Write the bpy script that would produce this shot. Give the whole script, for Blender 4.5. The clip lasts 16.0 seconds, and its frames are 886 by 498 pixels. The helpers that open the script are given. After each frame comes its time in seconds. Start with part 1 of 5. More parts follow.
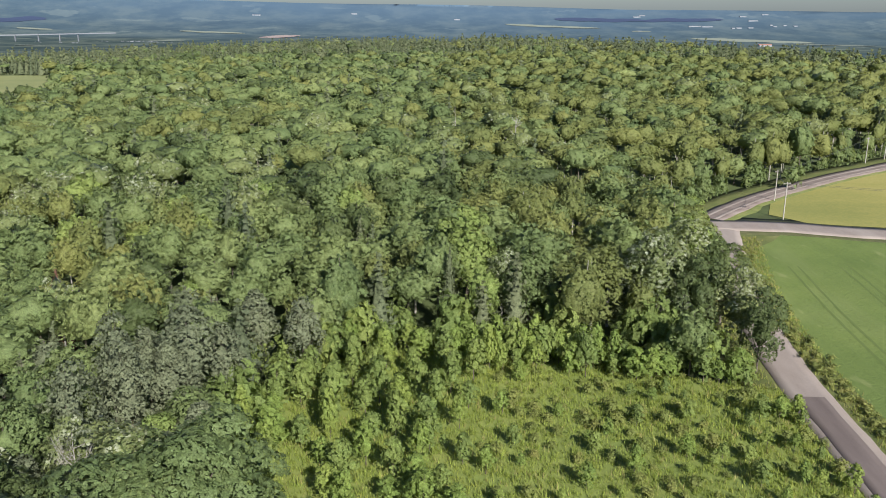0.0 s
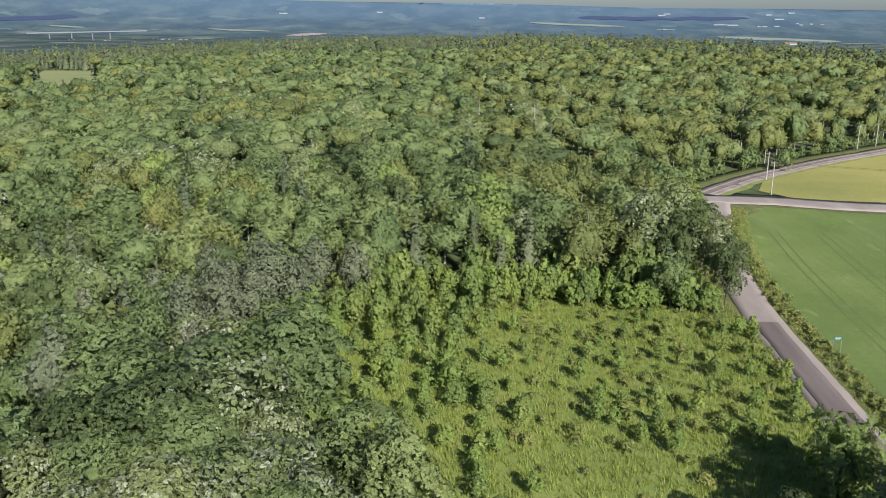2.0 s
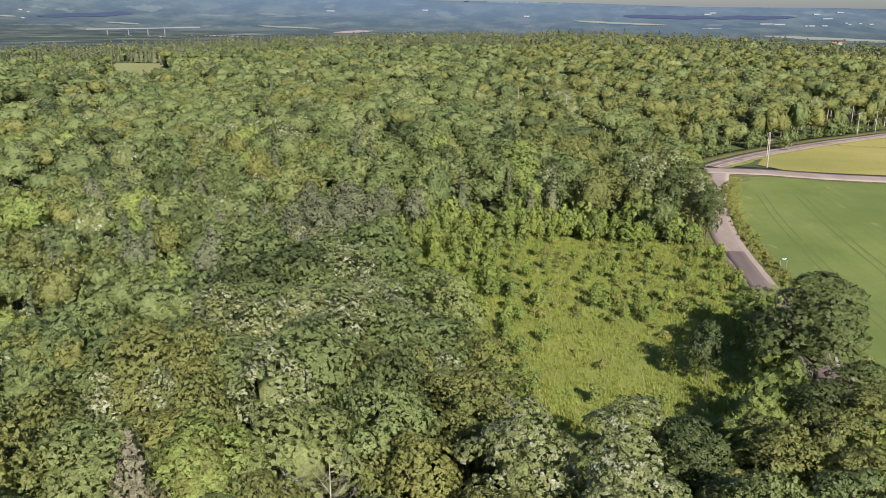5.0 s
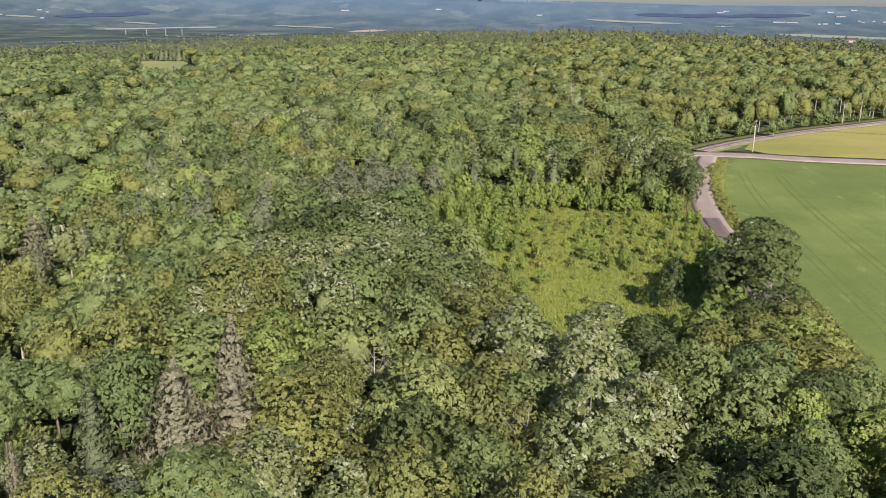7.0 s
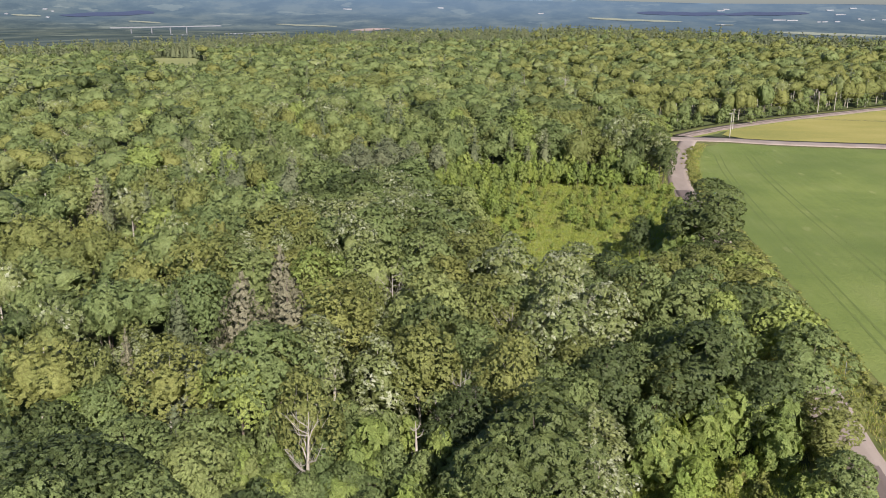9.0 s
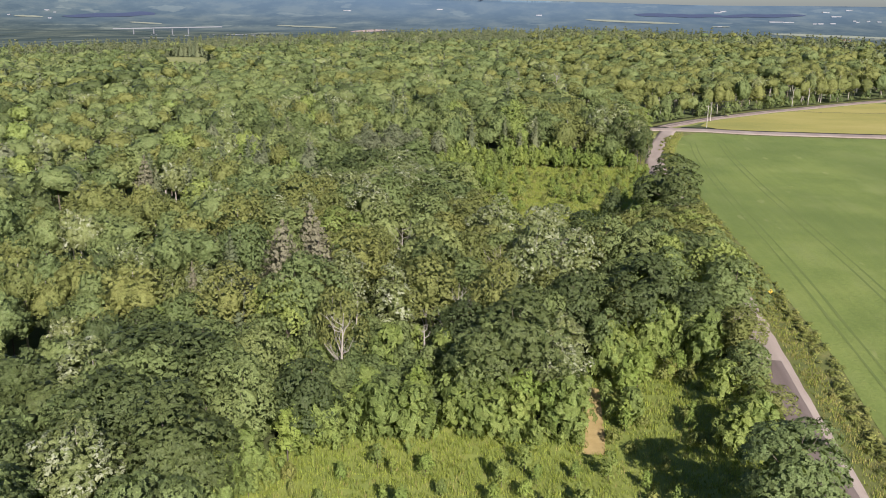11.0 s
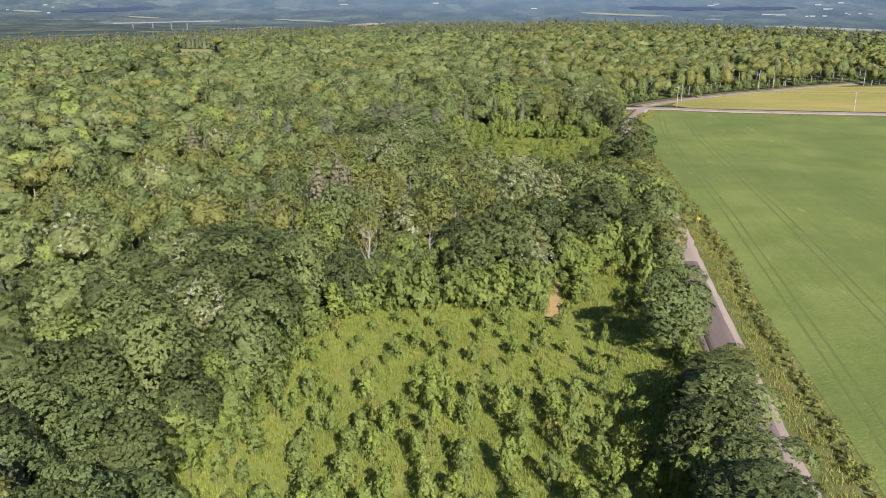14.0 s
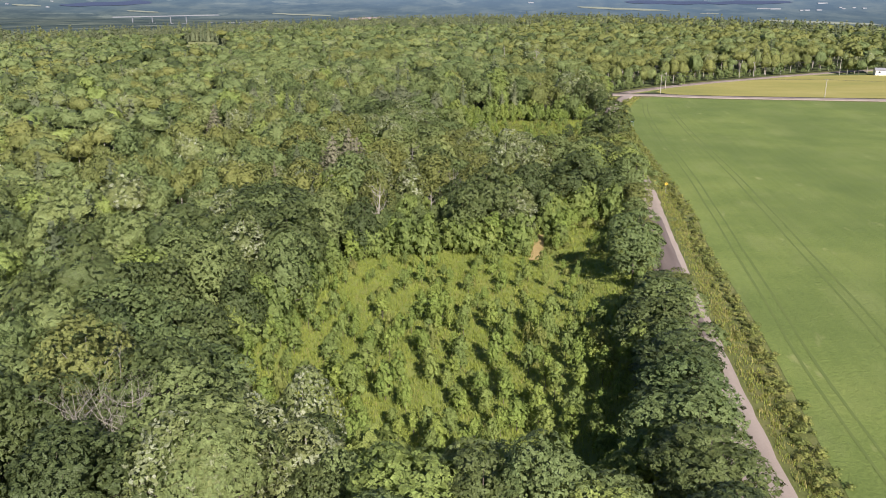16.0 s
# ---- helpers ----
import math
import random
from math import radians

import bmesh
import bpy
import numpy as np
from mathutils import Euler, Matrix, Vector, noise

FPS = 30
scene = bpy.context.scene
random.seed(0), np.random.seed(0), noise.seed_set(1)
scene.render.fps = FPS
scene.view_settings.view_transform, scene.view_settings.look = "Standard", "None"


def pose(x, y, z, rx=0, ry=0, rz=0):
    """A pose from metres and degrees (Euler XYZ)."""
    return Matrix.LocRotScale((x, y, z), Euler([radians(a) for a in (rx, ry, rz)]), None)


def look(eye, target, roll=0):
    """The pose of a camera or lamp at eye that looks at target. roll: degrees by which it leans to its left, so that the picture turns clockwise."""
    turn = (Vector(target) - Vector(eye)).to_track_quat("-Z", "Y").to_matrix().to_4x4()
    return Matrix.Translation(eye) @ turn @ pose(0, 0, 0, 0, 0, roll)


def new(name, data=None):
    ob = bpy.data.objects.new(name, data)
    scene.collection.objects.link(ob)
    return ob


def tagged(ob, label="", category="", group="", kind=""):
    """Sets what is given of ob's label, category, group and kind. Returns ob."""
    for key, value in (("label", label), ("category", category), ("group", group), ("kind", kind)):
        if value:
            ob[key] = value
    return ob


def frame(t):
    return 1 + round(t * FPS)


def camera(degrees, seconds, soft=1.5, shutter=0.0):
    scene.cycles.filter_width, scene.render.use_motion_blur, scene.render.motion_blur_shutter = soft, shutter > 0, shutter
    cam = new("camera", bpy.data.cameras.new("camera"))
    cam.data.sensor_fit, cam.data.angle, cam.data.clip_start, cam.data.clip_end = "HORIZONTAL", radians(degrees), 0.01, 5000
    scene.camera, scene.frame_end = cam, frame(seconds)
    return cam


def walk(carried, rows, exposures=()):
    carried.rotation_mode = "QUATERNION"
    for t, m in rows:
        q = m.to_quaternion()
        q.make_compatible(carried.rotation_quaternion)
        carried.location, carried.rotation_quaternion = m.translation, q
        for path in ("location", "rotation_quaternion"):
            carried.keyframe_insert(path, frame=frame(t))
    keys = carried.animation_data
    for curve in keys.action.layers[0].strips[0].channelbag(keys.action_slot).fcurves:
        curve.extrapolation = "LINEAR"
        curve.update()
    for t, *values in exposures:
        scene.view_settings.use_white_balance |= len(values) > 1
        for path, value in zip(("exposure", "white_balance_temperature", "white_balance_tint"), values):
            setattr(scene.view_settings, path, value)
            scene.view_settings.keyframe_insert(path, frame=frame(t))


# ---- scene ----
cam = camera(54.1, 16.0, soft=0.95)
PATH = [
    (0, (-0.038, 0.004, 50.005), (-0.043, 1.93, 49.468), -0.4),
    (0.5, (-0.221, -7.063, 49.99), (-0.236, -5.137, 49.452), -0.5),
    (1, (-0.291, -14.309, 50.006), (-0.321, -12.383, 49.467), -0.5),
    (1.5, (-0.367, -21.715, 50.048), (-0.412, -19.789, 49.508), -0.4),
    (2, (-0.434, -29.06, 50.059), (-0.492, -27.136, 49.519), -0.4),
    (2.5, (-0.418, -36.547, 50.115), (-0.495, -34.623, 49.573), -0.4),
    (3, (-0.251, -44.033, 50.162), (-0.349, -42.11, 49.62), -0.4),
    (3.5, (-0.063, -51.5, 50.19), (-0.177, -49.578, 49.647), -0.4),
    (4, (0.208, -58.969, 50.184), (0.077, -57.049, 49.64), -0.4),
    (4.2, (0.347, -61.945, 50.175), (0.209, -60.025, 49.632), -0.3),
    (6.3, (2.227, -92.864, 50.289), (2.059, -90.947, 49.744), -0.4),
    (6.5, (2.429, -95.75, 50.3), (2.257, -93.833, 49.755), -0.4),
    (7, (2.916, -102.845, 50.266), (2.734, -100.93, 49.721), -0.4),
    (7.5, (3.471, -110.005, 50.245), (3.283, -108.09, 49.7), -0.4),
    (8, (4.005, -117.188, 50.149), (3.816, -115.273, 49.603), -0.4),
    (8.5, (4.634, -124.357, 50.111), (4.446, -122.443, 49.564), -0.5),
    (9, (5.239, -131.648, 50.025), (5.052, -129.733, 49.477), -0.5),
    (9.2, (5.385, -134.583, 50.06), (5.2, -132.668, 49.511), -0.5),
    (11.3, (7.899, -165.468, 49.871), (7.715, -163.553, 49.327), -0.4),
    (11.5, (8.094, -168.271, 50.02), (7.911, -166.357, 49.471), -0.5),
    (12, (8.65, -175.555, 49.903), (8.468, -173.641, 49.352), -0.5),
    (12.5, (9.155, -182.811, 49.779), (8.975, -180.897, 49.227), -0.6),
    (13, (9.734, -190.125, 49.631), (9.555, -188.212, 49.078), -0.6),
    (13.5, (10.287, -197.342, 49.478), (10.109, -195.429, 48.923), -0.6),
    (14, (10.827, -204.53, 49.326), (10.651, -202.618, 48.769), -0.6),
    (14.5, (11.342, -211.625, 49.159), (11.168, -209.713, 48.599), -0.6),
    (15, (11.857, -218.741, 49.025), (11.684, -216.83, 48.462), -0.7),
    (15.5, (12.356, -225.575, 48.955), (12.185, -223.664, 48.39), -0.6),
    (16, (12.855, -232.505, 48.917), (12.685, -230.595, 48.348), -0.6),
]
LEVEL = Matrix.Translation((45, 0, 0)) @ Matrix.Rotation(radians(-1.05), 4, "Y") @ Matrix.Translation((-45, 0, 0))
walk(cam, [(t, LEVEL @ look(eye, target, roll)) for t, eye, target, roll in PATH],
     [(0.0, 0.71, 6020, 10), (2.0, 0.70, 5900, 10), (3.0, 0.73, 6000, 11), (4.0, 0.76, 6330, 15), (6.5, 0.81, 6450, 17), (9.0, 0.82, 6410, 16), (12.5, 0.83, 6380, 16), (16.0, 0.84, 6360, 16)])

# ---- light ----
SUN_TO = Vector((0.36, -0.93, 0.0)).normalized()
SUN_EL = radians(31.0)
world = bpy.data.worlds.new("sky")
scene.world = world
world.use_nodes = True
wn = world.node_tree.nodes
sky = wn.new("ShaderNodeTexSky")
sky.sky_type = "NISHITA"
sky.sun_disc = False
sky.dust_density, sky.air_density, sky.ozone_density = 0.6, 1.0, 1.0
sky.sun_elevation = SUN_EL
sky.sun_rotation = math.atan2(SUN_TO.x, SUN_TO.y)
haze = wn.new("ShaderNodeMix")
haze.data_type, haze.blend_type = "RGBA", "MULTIPLY"
haze.inputs[0].default_value, haze.inputs[7].default_value = 1.0, (0.84, 0.97, 1.26, 1)
world.node_tree.links.new(sky.outputs["Color"], haze.inputs[6])
world.node_tree.links.new(haze.outputs[2], wn["Background"].inputs["Color"])
wn["Background"].inputs["Strength"].default_value = 0.040
sun_data = bpy.data.lights.new("sun", "SUN")
sun_data.energy, sun_data.angle, sun_data.color = 5.0, radians(0.55), (1.0, 0.94, 0.84)
sun = new("sun", sun_data)
sun_dir = Vector((SUN_TO.x * math.cos(SUN_EL), SUN_TO.y * math.cos(SUN_EL), math.sin(SUN_EL)))
sun.matrix_world = look(sun_dir * 400, (0, 0, 0))


# ---- materials ----
def shader(name):
    m = bpy.data.materials.new(name)
    m.use_nodes = True
    nt = m.node_tree
    return m, nt, nt.nodes["Principled BSDF"]


def node(nt, kind, **values):
    n = nt.nodes.new(kind)
    for key, v in values.items():
        n.inputs[key.replace("_", " ")].default_value = v
    return n


def ramp(nt, fac, stops):
    r = nt.nodes.new("ShaderNodeValToRGB")
    els = r.color_ramp.elements
    while len(els) < len(stops):
        els.new(0.5)
    for e, (p, c) in zip(els, stops):
        e.position, e.color = p, (*c, 1)
    nt.links.new(fac, r.inputs["Fac"])
    return r.outputs["Color"]


def maths(nt, op, a, b=None):
    n = nt.nodes.new("ShaderNodeMath")
    n.operation = op
    for i, v in enumerate((a, b)):
        if v is None:
            continue
        if isinstance(v, (int, float)):
            n.inputs[i].default_value = v
        else:
            nt.links.new(v, n.inputs[i])
    return n.outputs[0]


def mixed(nt, fac, a, b, blend="MIX"):
    n = nt.nodes.new("ShaderNodeMix")
    n.data_type, n.blend_type = "RGBA", blend
    for i, v in ((0, fac), (6, a), (7, b)):
        if isinstance(v, (int, float)):
            n.inputs[i].default_value = v
        elif isinstance(v, tuple):
            n.inputs[i].default_value = (*v, 1)
        else:
            nt.links.new(v, n.inputs[i])
    return n.outputs[2]


def wave_noise(nt, coord, scale, detail=4.0, rough=0.6, stretch=None):
    src = coord
    if stretch:
        mp = nt.nodes.new("ShaderNodeMapping")
        mp.inputs["Scale"].default_value = stretch
        nt.links.new(coord, mp.inputs["Vector"])
        src = mp.outputs[0]
    n = node(nt, "ShaderNodeTexNoise", Scale=scale, Detail=detail, Roughness=rough)
    nt.links.new(src, n.inputs["Vector"])
    return n.outputs["Fac"]


def where(nt):
    return nt.nodes.new("ShaderNodeNewGeometry").outputs["Position"]


def bumped(nt, bsdf, height, strength, distance):
    b = node(nt, "ShaderNodeBump", Strength=strength, Distance=distance)
    nt.links.new(height, b.inputs["Height"])
    nt.links.new(b.outputs[0], bsdf.inputs["Normal"])


def leaf_material(name, stops, under=None, under_share=0.0, rough=0.55, glow=0.3, spread=0.22, cell=6.2):
    """Foliage: one hue per plant, lighter and darker leaves, light passing through. stops: colours from darkest to lightest plant."""
    m, nt, bsdf = shader(name)
    info = nt.nodes.new("ShaderNodeObjectInfo")
    tint = nt.nodes.new("ShaderNodeAttribute")
    tint.attribute_name = "tint"
    geo = nt.nodes.new("ShaderNodeNewGeometry")
    per_plant = maths(nt, "FRACT", maths(nt, "ADD", info.outputs["Random"], tint.outputs["Fac"]))
    # neighbours in a stand are alike
    stand = ramp(nt, wave_noise(nt, geo.outputs["Position"], 0.022, 2, 0.5, (1, 1, 0)), [(0.3, (0, 0, 0)), (0.7, (1, 1, 1))])
    col = ramp(nt, maths(nt, "ADD", maths(nt, "MULTIPLY", per_plant, 0.72), maths(nt, "MULTIPLY", stand, 0.34)), stops)
    col = mixed(nt, 1.0, col, (1.23, 1.22, 1.26), "MULTIPLY")
    isl = geo.outputs["Random Per Island"]
    on = nt.nodes.new("ShaderNodeAttribute")
    on.attribute_name = "spray"
    val = maths(nt, "ADD", maths(nt, "MULTIPLY", maths(nt, "MULTIPLY", maths(nt, "SUBTRACT", isl, 0.5), spread), on.outputs["Fac"]), 1.0)
    patch = maths(nt, "ADD", maths(nt, "MULTIPLY", wave_noise(nt, geo.outputs["Position"], 0.55, 3), 0.5), 0.75)
    fine = wave_noise(nt, geo.outputs["Position"], 2.2, 3, 0.7)
    # single leaves: each cell a little lighter or darker and rounded
    cells = node(nt, "ShaderNodeTexVoronoi", Scale=cell or 7.0)
    nt.links.new(geo.outputs["Position"], cells.inputs["Vector"])
    one = nt.nodes.new("ShaderNodeSeparateColor")
    nt.links.new(cells.outputs["Color"], one.inputs[0])
    leafy = maths(nt, "MULTIPLY", maths(nt, "ADD", maths(nt, "MULTIPLY", fine, 0.5), 0.76), maths(nt, "ADD", maths(nt, "MULTIPLY", one.outputs[0], 0.5), 0.74))
    hsv = node(nt, "ShaderNodeHueSaturation")
    nt.links.new(maths(nt, "MULTIPLY", maths(nt, "MULTIPLY", val, patch), leafy), hsv.inputs["Value"])
    tufts = node(nt, "ShaderNodeTexVoronoi", Scale=1.1)
    nt.links.new(geo.outputs["Position"], tufts.inputs["Vector"])
    rounded = maths(nt, "ADD", maths(nt, "MULTIPLY", cells.outputs["Distance"], -0.16), maths(nt, "MULTIPLY", tufts.outputs["Distance"], -0.6))
    bumped(nt, bsdf, rounded, 0.55, 1.0)
    nt.links.new(col, hsv.inputs["Color"])
    hue = maths(nt, "ADD", maths(nt, "MULTIPLY", wave_noise(nt, geo.outputs["Position"], 0.9, 2), 0.03), 0.485)
    nt.links.new(hue, hsv.inputs["Hue"])
    out = hsv.outputs[0]
    if under:
        gust = ramp(nt, wave_noise(nt, geo.outputs["Position"], 0.45, 2), [(0.42, (0, 0, 0)), (0.64, (1, 1, 1))])
        flip = maths(nt, "MULTIPLY", gust, maths(nt, "GREATER_THAN", maths(nt, "FRACT", maths(nt, "MULTIPLY", isl, 17.3)), 1.0 - under_share))
        spray = nt.nodes.new("ShaderNodeAttribute")
        spray.attribute_name = "spray"
        out = mixed(nt, maths(nt, "MULTIPLY", flip, spray.outputs["Fac"]), out, under)
    nt.links.new(out, bsdf.inputs["Base Color"])
    bsdf.inputs["Roughness"].default_value = rough
    bsdf.inputs["Specular IOR Level"].default_value = 0.2
    tr = nt.nodes.new("ShaderNodeBsdfTranslucent")
    nt.links.new(mixed(nt, 1.0, out, (1.2, 1.2, 0.55), "MULTIPLY"), tr.inputs["Color"])
    ms = nt.nodes.new("ShaderNodeMixShader")
    ms.inputs[0].default_value = glow
    nt.links.new(bsdf.outputs[0], ms.inputs[1])
    nt.links.new(tr.outputs[0], ms.inputs[2])
    if not cell:
        nt.links.new(ms.outputs[0], nt.nodes["Material Output"].inputs["Surface"])
        return m
    # a spray is a loose bunch of leaves with gaps between them
    gaps = maths(nt, "MULTIPLY", maths(nt, "GREATER_THAN", cells.outputs["Distance"], 0.64), maths(nt, "GREATER_THAN", on.outputs["Fac"], 0.8))
    cut = nt.nodes.new("ShaderNodeMixShader")
    clear = nt.nodes.new("ShaderNodeBsdfTransparent")
    nt.links.new(gaps, cut.inputs[0])
    nt.links.new(ms.outputs[0], cut.inputs[1])
    nt.links.new(clear.outputs[0], cut.inputs[2])
    nt.links.new(cut.outputs[0], nt.nodes["Material Output"].inputs["Surface"])
    return m


LEAF = {
    "maple": leaf_material("maple_leaves", [(0.0, (0.098, 0.136, 0.050)), (0.4, (0.130, 0.168, 0.060)), (0.75, (0.156, 0.192, 0.068)), (1.0, (0.204, 0.232, 0.080))]),
    "birch": leaf_material("birch_leaves", [(0.0, (0.116, 0.138, 0.044)), (0.5, (0.146, 0.164, 0.050)), (1.0, (0.184, 0.194, 0.058))]),
    "aspen": leaf_material("aspen_leaves", [(0.0, (0.128, 0.158, 0.058)), (0.6, (0.154, 0.182, 0.066)), (1.0, (0.182, 0.204, 0.078))], under=(0.42, 0.44, 0.31), under_share=0.5, rough=0.42),
    "linden": leaf_material("linden_leaves", [(0.0, (0.148, 0.196, 0.054)), (0.5, (0.175, 0.222, 0.060)), (1.0, (0.208, 0.248, 0.066))], glow=0.26),
    "dark": leaf_material("dark_leaves", [(0.0, (0.062, 0.084, 0.032)), (0.5, (0.078, 0.102, 0.036)), (1.0, (0.100, 0.124, 0.042))], rough=0.42),
    "spruce": leaf_material("spruce_needles", [(0.0, (0.078, 0.096, 0.050)), (0.5, (0.098, 0.116, 0.057)), (1.0, (0.125, 0.138, 0.068))], glow=0.16, rough=0.6, cell=7.0),
    "fir": leaf_material("pine_needles", [(0.0, (0.112, 0.130, 0.072)), (1.0, (0.150, 0.165, 0.090))], glow=0.18, rough=0.6, cell=7.0),
    "dry": leaf_material("dry_spruce_needles", [(0.0, (0.134, 0.130, 0.080)), (1.0, (0.176, 0.166, 0.106))], glow=0.1, rough=0.7, cell=7.0),
    "rust": leaf_material("rust_red_needles", [(0.0, (0.120, 0.068, 0.042)), (1.0, (0.140, 0.078, 0.046))], glow=0.15, rough=0.7, cell=7.0),
    "young": leaf_material("young_leaves", [(0.0, (0.140, 0.192, 0.048)), (0.5, (0.174, 0.230, 0.053)), (1.0, (0.222, 0.262, 0.060))], glow=0.32, cell=7.0),
    "poplar": leaf_material("poplar_leaves", [(0.0, (0.132, 0.176, 0.052)), (0.5, (0.165, 0.212, 0.058)), (1.0, (0.210, 0.250, 0.066))], glow=0.33, cell=7.0),
    "shrub": leaf_material("shrub_leaves", [(0.0, (0.142, 0.172, 0.048)), (0.6, (0.185, 0.205, 0.056)), (1.0, (0.235, 0.230, 0.072))], cell=7.0),
    "grass": leaf_material("grass_blades", [(0.0, (0.180, 0.226, 0.048)), (0.5, (0.222, 0.264, 0.053)), (1.0, (0.272, 0.290, 0.068))], glow=0.35, rough=0.6, cell=0.0),
    "gold": leaf_material("dry_grass_blades", [(0.0, (0.230, 0.220, 0.072)), (1.0, (0.300, 0.265, 0.100))], glow=0.3, rough=0.6, cell=0.0),
}


def bark_material(name, a, b, scale=6.0):
    m, nt, bsdf = shader(name)
    p = where(nt)
    f = wave_noise(nt, p, scale, 5, 0.7, (1, 1, 0.25))
    nt.links.new(ramp(nt, f, [(0.3, a), (0.7, b)]), bsdf.inputs["Base Color"])
    bsdf.inputs["Roughness"].default_value = 0.85
    bumped(nt, bsdf, f, 0.6, 0.03)
    return m


BARK = bark_material("bark", (0.07, 0.055, 0.042), (0.16, 0.13, 0.10))
PALE_BARK = bark_material("pale_bark", (0.22, 0.20, 0.165), (0.42, 0.385, 0.33))
GREY_WOOD = bark_material("weathered_wood", (0.24, 0.215, 0.185), (0.42, 0.385, 0.34))


def surface(name, stops, scale, fine, rough=0.9, bump=0.4, depth=0.05, extra=None, stretch=None):
    """Rough ground: large blotches and a fine grain."""
    m, nt, bsdf = shader(name)
    p = where(nt)
    big = wave_noise(nt, p, scale, 4, 0.6, stretch)
    small = wave_noise(nt, p, fine, 5, 0.7)
    f = maths(nt, "ADD", maths(nt, "MULTIPLY", big, 0.62), maths(nt, "MULTIPLY", small, 0.38))
    col = ramp(nt, f, stops)
    if extra:
        col = extra(nt, p, col)
    nt.links.new(col, bsdf.inputs["Base Color"])
    bsdf.inputs["Roughness"].default_value = rough
    bsdf.inputs["Specular IOR Level"].default_value = 0.25
    bumped(nt, bsdf, small, bump, depth)
    return m


FLOOR = surface("forest_floor", [(0.35, (0.060, 0.068, 0.026)), (0.5, (0.082, 0.104, 0.036)), (0.65, (0.115, 0.140, 0.046))], 0.12, 2.2)
MEADOW = surface("meadow_soil", [(0.35, (0.170, 0.214, 0.052)), (0.5, (0.210, 0.250, 0.058)), (0.66, (0.262, 0.282, 0.074))], 0.10, 2.6, bump=0.8, depth=0.2)
VERGE = surface("verge_grass", [(0.35, (0.100, 0.120, 0.036)), (0.5, (0.135, 0.150, 0.045)), (0.66, (0.190, 0.180, 0.070))], 0.25, 3.0, bump=0.8, depth=0.15)


def crop_extra(nt, p, col):
    # pale thin patches, drawn out along the drilling, thicker growth and faint drill streaks
    pale = wave_noise(nt, p, 0.05, 4, 0.55, (1.6, 0.8, 1))
    m = ramp(nt, pale, [(0.52, (0, 0, 0)), (0.72, (1, 1, 1))])
    col = mixed(nt, maths(nt, "MULTIPLY", m, 0.65), col, (0.205, 0.240, 0.078))
    spots = ramp(nt, wave_noise(nt, p, 0.16, 3, 0.5, (1.5, 0.6, 1)), [(0.66, (0, 0, 0)), (0.72, (1, 1, 1))])
    col = mixed(nt, maths(nt, "MULTIPLY", spots, 0.55), col, (0.285, 0.300, 0.115))
    thick = ramp(nt, wave_noise(nt, p, 0.02, 3, 0.5, (1.2, 0.8, 1)), [(0.38, (1, 1, 1)), (0.58, (0, 0, 0))])
    col = mixed(nt, maths(nt, "MULTIPLY", thick, 0.6), col, (0.106, 0.148, 0.038))
    streak = wave_noise(nt, p, 0.9, 2, 0.5, (1, 0.03, 1))
    return mixed(nt, 0.35, col, ramp(nt, streak, [(0.3, (0.46, 0.46, 0.46)), (0.7, (0.58, 0.58, 0.58))]), "OVERLAY")


CROP = surface("green_crop", [(0.36, (0.118, 0.162, 0.039)), (0.5, (0.152, 0.200, 0.049)), (0.64, (0.190, 0.232, 0.061))], 0.05, 1.6, bump=0.7, depth=0.25, extra=crop_extra)
TRACK = surface("wheel_track_soil", [(0.35, (0.112, 0.152, 0.040)), (0.65, (0.140, 0.176, 0.050))], 0.2, 2.0)
HAY = surface("yellow_hay", [(0.36, (0.220, 0.225, 0.062)), (0.5, (0.300, 0.275, 0.078)), (0.64, (0.370, 0.320, 0.110))], 0.035, 1.2, bump=0.4, depth=0.1, stretch=(0.5, 1, 1))
HAY_GREEN = surface("pale_hay", [(0.36, (0.20, 0.225, 0.085)), (0.64, (0.27, 0.275, 0.115))], 0.03, 0.6)
GRAVEL = surface("pinkish_gravel", [(0.35, (0.245, 0.198, 0.168)), (0.5, (0.300, 0.248, 0.212)), (0.66, (0.355, 0.300, 0.258))], 0.22, 7.0, bump=0.5, depth=0.03, stretch=(1, 0.3, 1))
ASPHALT = surface("grey_asphalt", [(0.35, (0.128, 0.100, 0.088)), (0.5, (0.160, 0.127, 0.112)), (0.66, (0.200, 0.160, 0.140))], 0.35, 9.0, rough=0.8, bump=0.3, depth=0.02, stretch=(1, 0.15, 1))
DIRT = surface("brown_dirt", [(0.35, (0.165, 0.125, 0.105)), (0.5, (0.215, 0.170, 0.145)), (0.66, (0.270, 0.220, 0.190))], 0.2, 4.0, bump=0.5, depth=0.04)
TRAIL = surface("sandy_trail", [(0.35, (0.33, 0.24, 0.10)), (0.65, (0.44, 0.33, 0.15))], 0.6, 5.0)
DITCH = surface("ditch_weeds", [(0.35, (0.055, 0.062, 0.026)), (0.65, (0.110, 0.110, 0.045))], 0.4, 4.0)


def plain(name, colour, rough=0.6, metal=0.0):
    m, nt, bsdf = shader(name)
    f = wave_noise(nt, where(nt), 3.0, 5, 0.65)
    c = tuple(colour)
    d = tuple(v * 0.8 for v in c)
    nt.links.new(ramp(nt, f, [(0.35, d), (0.65, c)]), bsdf.inputs["Base Color"])
    bsdf.inputs["Roughness"].default_value = rough
    bsdf.inputs["Metallic"].default_value = metal
    return m


